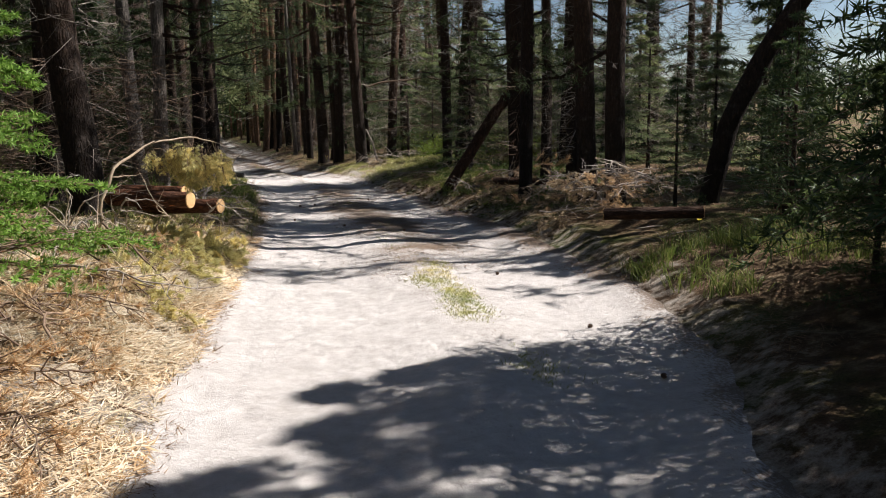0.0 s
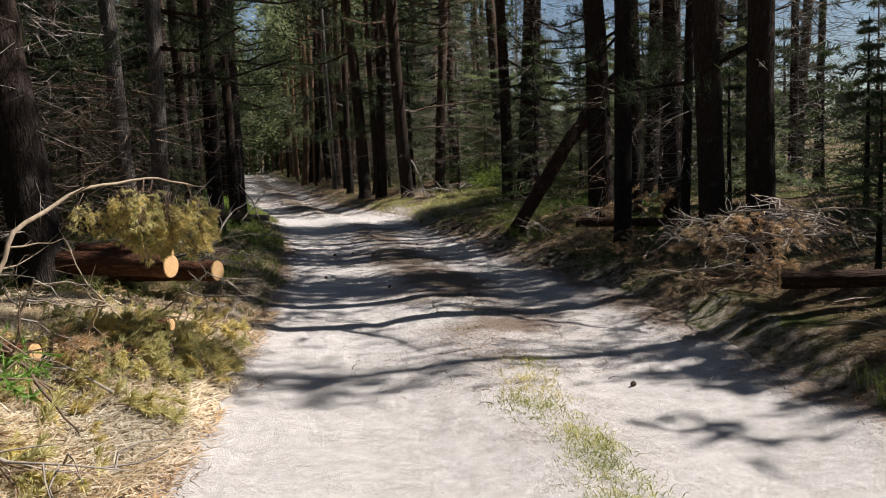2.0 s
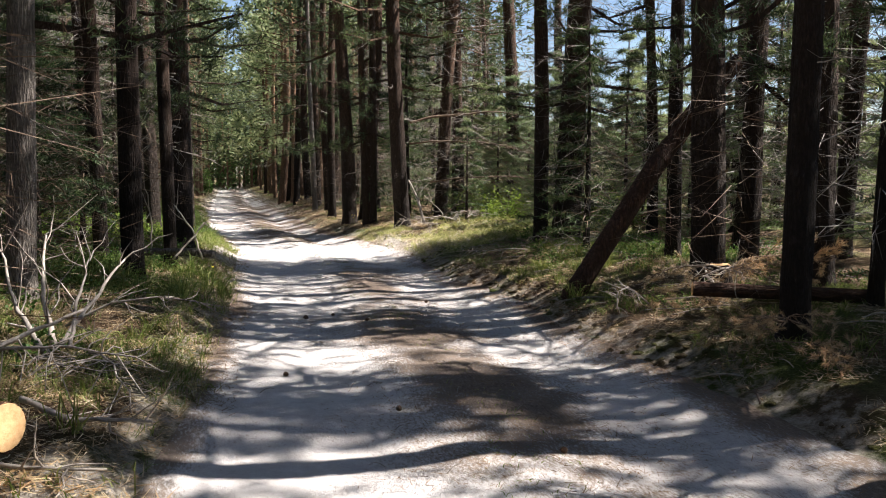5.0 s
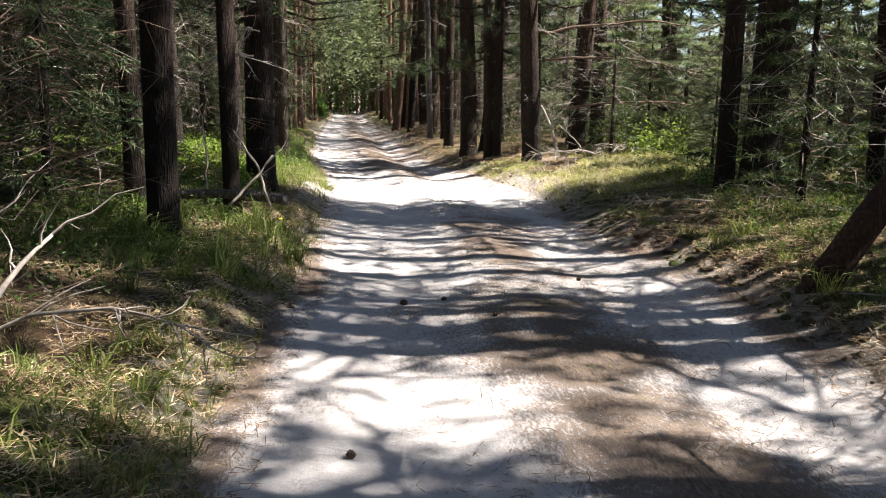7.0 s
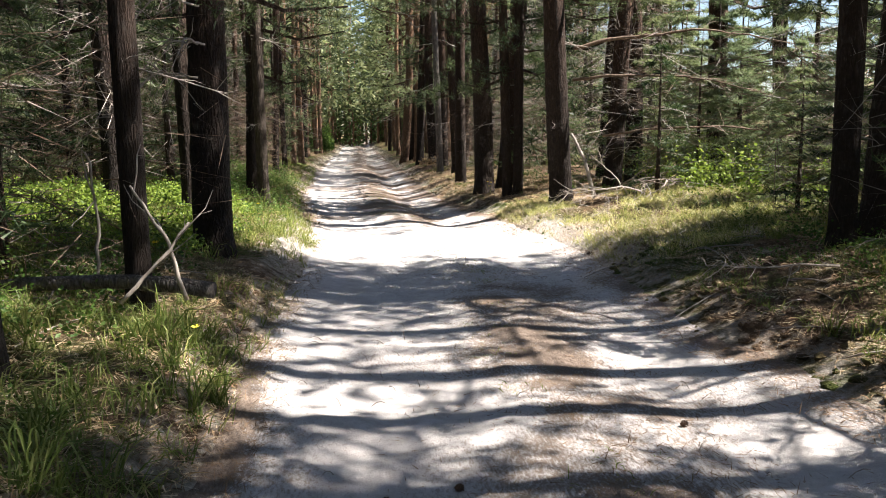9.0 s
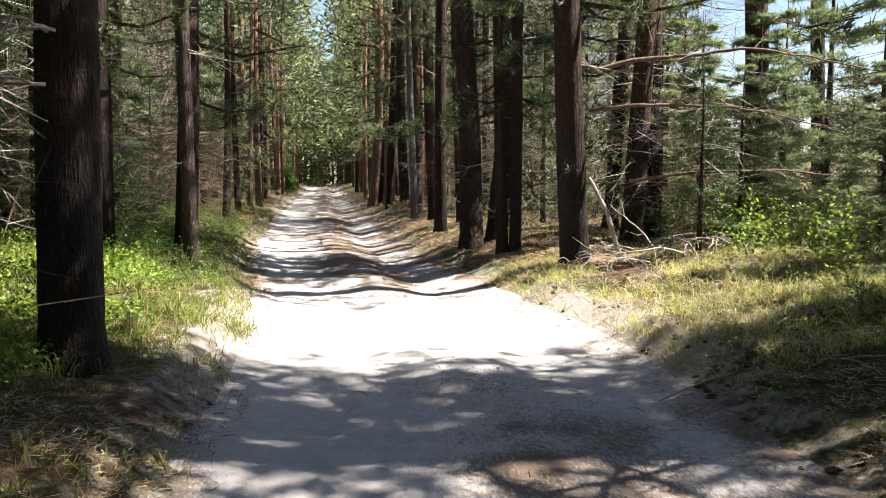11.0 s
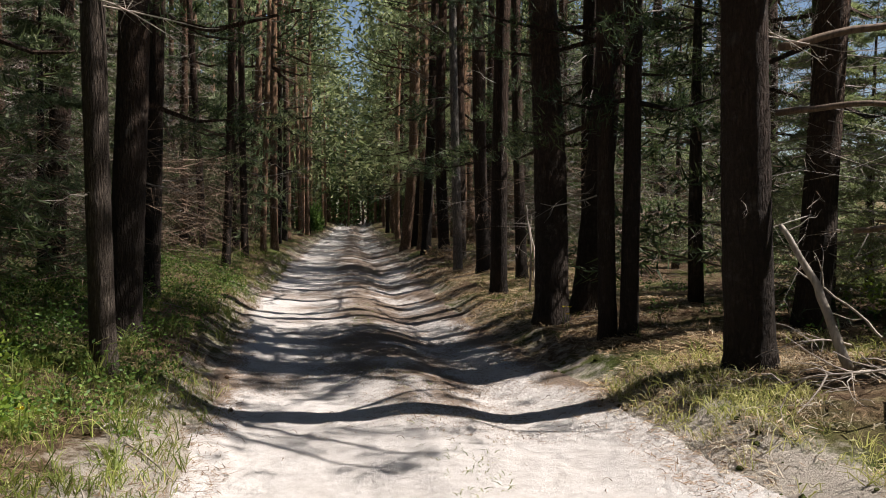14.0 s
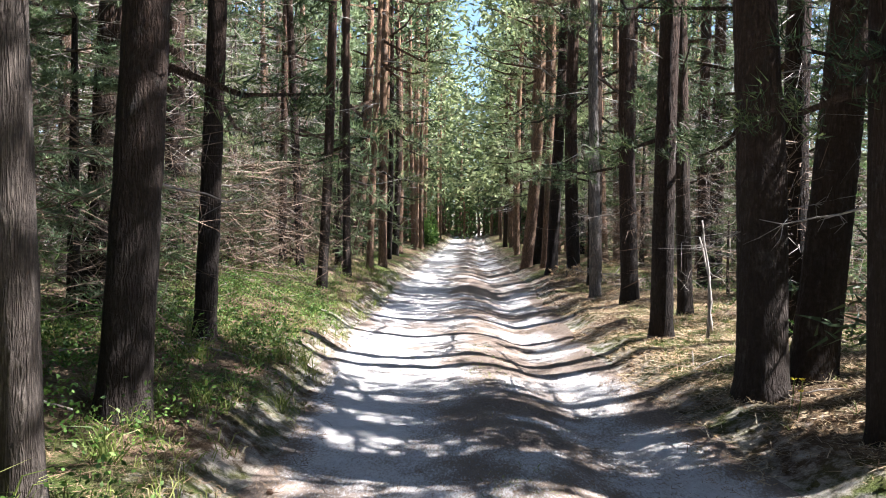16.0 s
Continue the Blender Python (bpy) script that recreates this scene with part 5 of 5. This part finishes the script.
turf("ridge_straw", cover(6000, (0.6, 3.6), (9, 40), lambda x, y: np.abs((x - edge_l(y)) / (edge_r(y) - edge_l(y)) - 0.55) < 0.10, 0.6, 0.5), 5, 0.06, 0.004, DRY, "dry grass on the ridge between wheel ruts", 1.1)


def leafy(name, pts, per, height, size, mat, label):
    """Low shrubs: stems' leaves scattered in small domes."""
    n = len(pts) * per
    g = Geo()
    r = GR.uniform(0, 1, (n, 1)) ** 0.5
    az = GR.uniform(0, 6.283, (n, 1))
    tall = np.repeat(GR.uniform(0.5, 1.2, len(pts)), per)[:, None] * height
    c = np.repeat(pts, per, 0) + np.concatenate([r * np.cos(az) * 0.13, r * np.sin(az) * 0.13, tall * (1 - 0.6 * r * r) * GR.uniform(0.3, 1.0, (n, 1))], 1)
    d = np.concatenate([np.cos(az), np.sin(az), GR.uniform(-0.3, 0.8, (n, 1))], 1) + GR.normal(size=(n, 3)) * 0.5
    g.leaves(c, d, size * GR.uniform(0.6, 1.3, n), size * 0.55, GR)
    return tagged(new(name, g.mesh(name, mat)), label, "shrub", kind="stuff")


turf("verge_grass", cover(2600, (4.6, 8), (15.0, 22.6), lambda x, y: off_r(x, y) > 0.3, 0.6, 0.4), 7, 0.14, 0.006, GRASS, "low mossy grass on the shaded bank", 0.7)
turf("verge_grass", cover(1500, (-1.8, 1.3), (11.8, 20), lambda x, y: (off_l(x, y) > 0.03) & (off_l(x, y) < 2.0), 0.5, 0.33), 8, 0.2, 0.007, GRASS, "green grass on the bank by bleached branches", 0.6)
turf("dry_grass", cover(1400, (-1.6, 1.2), (11.8, 16), lambda x, y: (off_l(x, y) > 0.0) & (off_l(x, y) < 1.8), 0.5, 0.45), 7, 0.18, 0.006, DRY, "dry straw grass on the bank by bleached branches", 0.9, 0.6)
leafy("bilberry_carpet", cover(900, (4.9, 9), (15.0, 22.4), lambda x, y: off_r(x, y) > 0.8, 0.8, 0.5), 18, 0.16, 0.035, BERRY, "low bilberry shrubs on the shaded bank")
leafy("bilberry_carpet", cover(2600, (-9, 0.9), (16, 44), lambda x, y: off_l(x, y) > 0.7, 1.2, 0.42), 24, 0.30, 0.038, BERRY, "bright green bilberry carpet under the pines")
leafy("bilberry_carpet", cover(3000, (-8, 0.4), (22.2, 28.4), lambda x, y: off_l(x, y) > 0.9, 0.8, 0.3), 20, 0.30, 0.05, SUNBERRY, "bilberry carpet coloured yellow-green as if sunlit under the pines")
leafy("bilberry_carpet", cover(900, (5.2, 12), (17, 44), lambda x, y: off_r(x, y) > 1.4, 1.2, 0.5), 22, 0.28, 0.045, BERRY, "green bilberry shrubs under the pines")
leafy("bilberry_carpet", cover(1100, (-3.2, 1.0), (26.5, 38), lambda x, y: (off_l(x, y) > 0.25) & (off_l(x, y) < 2.6), 0.7, 0.36), 26, 0.40, 0.036, BERRY, "tall leafy bilberry shrubs beside the track")
leafy("leafy_bush", np.concatenate([cover(140, (-1.3, 0.0), (72, 76), lambda x, y: off_l(x, y) > 0.1, 3.0, 0.0)]), 60, 1.8, 0.14, BERRY, "yellow-green leafy bush far along the track")
leafy("clearing_bush", cover(260, (7.0, 11), (24, 30), lambda x, y: off_r(x, y) > 2.2, 0.9, 0.4), 46, 0.9, 0.06, SUNBERRY, "leafy undergrowth coloured as if sunlit at the edge of the clearing")

turf("clump_grass", cover(130, (-2.0, 1.3), (11.8, 23), lambda x, y: (off_l(x, y) > 0.1) & (off_l(x, y) < 2.4), 0.6, 0.4), 26, 0.34, 0.008, GRASS, "taller green grass clumps on the bank", 0.4, 0.5)
turf("clump_grass", cover(120, (-1.2, 1.1), (16.8, 19.5), lambda x, y: off_l(x, y) > 0.05, 0.5, 0.3), 24, 0.38, 0.009, GRASS, "lush green grass clumps by the fallen tree", 0.45, 0.5)
turf("clump_grass", cover(130, (4.3, 7.6), (13, 24), lambda x, y: (off_r(x, y) > 0.3) & (off_r(x, y) < 2.8), 0.6, 0.4), 26, 0.28, 0.008, GRASS, "taller green grass clumps on the bank", 0.45, 0.5)
turf("clump_grass", cover(150, (-2.0, 1.0), (24, 34), lambda x, y: (off_l(x, y) > 0.1) & (off_l(x, y) < 2.0), 0.6, 0.4), 26, 0.36, 0.008, GRASS, "taller green grass clumps on the bank", 0.4, 0.5)
leafy("bilberry_carpet", cover(500, (-3.5, 0.8), (13, 24), lambda x, y: off_l(x, y) > 0.9, 0.7, 0.5), 22, 0.26, 0.045, BERRY, "green bilberry shrubs on the bank")


def straw(name, pts, length, width, mat, label, lift=0.012):
    g = Geo()
    n = len(pts)
    c = pts + np.array((0, 0, lift))
    d = np.concatenate([GR.normal(size=(n, 2)), GR.normal(size=(n, 1)) * 0.13 + 0.08], 1)
    g.spikes(c, d, length * GR.uniform(0.5, 1.3, n), width, GR, flat=np.tile(np.array((0.0, 0, 1.0)), (n, 1)) + GR.normal(size=(n, 3)) * 0.3)
    return tagged(new(name, g.mesh(name, mat)), label, "needle litter", kind="stuff")


straw("needle_litter", cover(120000, (-3.2, 1.5), (2.0, 34), lambda x, y: (off_l(x, y) > -0.25) & (off_l(x, y) < 2.2), 0.5, 0.5), 0.09, 0.006, STRAW, "brown needle litter on the bank", 0.015)
straw("needle_litter", cover(42000, (-2.2, 1.4), (11, 22), lambda x, y: (off_l(x, y) > 0.0) & (off_l(x, y) < 2.2), 0.4, 0.25), 0.08, 0.008, RUSTY, "rust and straw litter on the grassy bank", 0.02)
straw("needle_litter", cover(40000, (4.2, 7.6), (11, 23), lambda x, y: (off_r(x, y) > 0.1) & (off_r(x, y) < 2.4), 0.35, 0.4), 0.09, 0.008, RUSTY, "rust and straw litter on the shaded bank", 0.02)
straw("needle_litter", cover(120000, (3.2, 8.0), (4.0, 42), lambda x, y: (off_r(x, y) > -0.35) & (off_r(x, y) < 2.6), 0.5, 0.45), 0.09, 0.006, STRAW, "red-brown needle litter along the track's edge", 0.015)
straw("needle_litter", cover(110000, (0, 4.6), (3.0, 42), lambda x, y: (np.abs((x - edge_l(y)) / (edge_r(y) - edge_l(y)) - 0.6) < 0.12 + 0.26 * GR.random(x.shape)) & (y > 8.5) & ((y < 23.5) | (y > 27.5)), 0.4, 0.5), 0.065, 0.005, STRAW, "needle litter on the ridge between wheel ruts", 0.012)
straw("needle_litter", cover(60000, (3.6, 8.0), (27.6, 42), lambda x, y: (off_r(x, y) > -0.1) & (off_r(x, y) < 3.0), 0.5, 0.35), 0.10, 0.009, RUSTY, "rust-brown needle litter under the pines", 0.02)
straw("pale_litter", cover(70000, (-3.2, 0.8), (2.5, 12), lambda x, y: (off_l(x, y) > -0.15) & (off_l(x, y) < 2.4), 0.4, 0.4), 0.12, 0.010, RUSTY, "rust-coloured dry needles on the sunny bank", 0.03)
straw("pale_litter", cover(95000, (-3.2, 0.8), (2.5, 11.5), lambda x, y: (off_l(x, y) > -0.1) & (off_l(x, y) < 2.4), 0.3, 0.35), 0.10, 0.009, PALE, "bleached straw and dry grass on the sunny bank", 0.045)

straw("pale_litter", cover(70000, (-3.0, 0.4), (5.2, 10.6), lambda x, y: (off_l(x, y) > 0.0) & (off_l(x, y) < 2.6), 0.3, 0.3), 0.12, 0.011, PALE, "bleached straw heaped round the brush pile", 0.07)
straw("pale_litter", cover(40000, (-3.0, 0.4), (5.2, 10.6), lambda x, y: (off_l(x, y) > 0.0) & (off_l(x, y) < 2.6), 0.5, 0.5), 0.12, 0.010, RUSTY, "rust-coloured needles heaped round the brush pile", 0.085)

clods = Geo()
CX = np.array(((1, 0, 0), (-1, 0, 0), (0, 1, 0), (0, -1, 0), (0, 0, 1), (0, 0, -1), (0.6, 0.6, 0.5), (-0.6, 0.6, 0.5), (-0.6, -0.6, 0.5), (0.6, -0.6, 0.5)), float)
CF = ((4, 6, 7), (4, 7, 8), (4, 8, 9), (4, 9, 6), (0, 2, 6), (2, 1, 7), (1, 3, 8), (3, 0, 9), (2, 7, 6), (1, 8, 7), (3, 9, 8), (0, 6, 9), (0, 5, 2), (2, 5, 1), (1, 5, 3), (3, 5, 0))
spots_ = np.concatenate([cover(2600, (3.4, 6.2), (10, 46), lambda x, y: (off_r(x, y) > -0.12) & (off_r(x, y) < 0.9), 0.7, 0.5), cover(1500, (-2.2, 1.5), (4, 44), lambda x, y: (off_l(x, y) > -0.08) & (off_l(x, y) < 0.6), 0.7, 0.5)])
for p in spots_:
    r_ = GR.uniform(0.008, 0.032)
    clods.add(p + CX * r_ * GR.uniform(0.6, 1.4, (10, 3)), CF)
for p in cover(900, (4.2, 6.4), (13, 24), lambda x, y: (off_r(x, y) > 0.0) & (off_r(x, y) < 0.8), 0.6, 0.45):
    r_ = GR.uniform(0.02, 0.06)
    clods.add(p + CX * r_ * GR.uniform(0.6, 1.4, (10, 3)) * np.array((1, 1, 0.7)), CF)
tagged(new("soil_clods", clods.mesh("soil_clods", FLOOR)), "brown crumbled soil clods along the track's edge", "soil", kind="stuff")

tw = Geo()
for x, y, z in np.concatenate([cover(420, (4.3, 9), (8, 46), lambda x, y: off_r(x, y) > 0.15, 1.0, 0.4), cover(420, (-3.5, 1.2), (3, 46), lambda x, y: off_l(x, y) > 0.1, 1.0, 0.4), cover(420, (0, 4.4), (2, 34), lambda x, y: (off_r(x, y) < 0) & (off_l(x, y) < 0) & (y > 8), 1.0, 0.45)]):
    a = GR.uniform(0, 6.283)
    onroad = edge_l(y) < x < edge_r(y)
    ln = GR.uniform(0.04, 0.12) if onroad else GR.uniform(0.15, 0.7)
    r = 0.003 if onroad else GR.uniform(0.003, 0.009)
    b = np.array((x + ln * math.cos(a), y + ln * math.sin(a), 0.0))
    b[2] = float(land_z(b[0], b[1])) + r + GR.uniform(0, 0.04)
    tw.tube(arc((x, y, z + r), b, (0, 0, 0.02), 4), (r, r, r * 0.8, r * 0.5), 4, False)
tagged(new("fallen_twigs", tw.mesh("fallen_twigs", DEADWOOD, True)), "small fallen twigs strewn on the ground", "twigs", kind="stuff")


def cone_mesh():
    """A pine cone: an egg of overlapping scales."""
    g = Geo()
    g.tube(np.array(((0, 0, 0), (0, 0, 0.012), (0, 0, 0.03), (0, 0, 0.045), (0, 0, 0.052))), (0.006, 0.015, 0.017, 0.011, 0.003), 8)
    for k in range(36):
        a, f = k * 2.4, k / 36
        r = 0.016 * math.sin(math.pi * (0.12 + 0.8 * f)) + 0.004
        c, s, z = math.cos(a), math.sin(a), 0.004 + 0.045 * f
        g.add([(r * c - 0.006 * s, r * s + 0.006 * c, z), (r * c + 0.006 * s, r * s - 0.006 * c, z), ((r + 0.009) * c, (r + 0.009) * s, z + 0.007), (r * 0.8 * c, r * 0.8 * s, z + 0.009)], [(0, 1, 2), (0, 2, 3), (1, 3, 2)])
    return g.mesh("pine_cone", CONE)


CONE_MESH = cone_mesh()
CONES = [(1.95, 17.51), (2.25, 17.6), (2.55, 16.9), (1.55, 14.6), (2.95, 6.0), (2.75, 4.6), (3.5, 18.2), (2.2, 13.4), (1.0, 29.6), (1.2, 28.4), (2.9, 12.3), (3.0, 8.4)]
for k, (x, y) in enumerate(CONES):
    ob = new("pine_cone", CONE_MESH)
    s = 1.2 if k == 0 else 0.8
    ob.matrix_basis = pose(x, y, float(land_z(x, y)) + 0.022, 90, 0, k * 77) @ Matrix.Diagonal((s, s, s, 1))
    tagged(ob, "small dark brown pine cone lying on sand", "pine cone", "pine cones on the track")


def flower(x, y, h):
    ob = new("yellow_flower")
    ob.location = (x, y, float(land_z(x, y)))
    part("stalk", Geo().tube(arc((0, 0, -0.02), (0.03, 0, h), (0.01, 0, 0), 4), 0.003, 4), GRASS, ob)
    for k in range(5):
        a = k * 1.257
        part("petal", Geo().leaves(np.array(((0.03, 0, h),)), np.array(((math.cos(a), math.sin(a), 0.35),)), 0.028, 0.02, GR), FLOWER, ob)
    return tagged(ob, "small yellow wildflower in the grass", "flower", "yellow flowers")


for x, y, h in ((4.45, 30.9, 0.22), (4.5, 31.0, 0.28), (4.42, 30.95, 0.3), (4.6, 7.1, 0.35), (0.4, 26.3, 0.2), (0.9, 18.9, 0.25), (0.35, 20.4, 0.4)):
    flower(x, y, h)
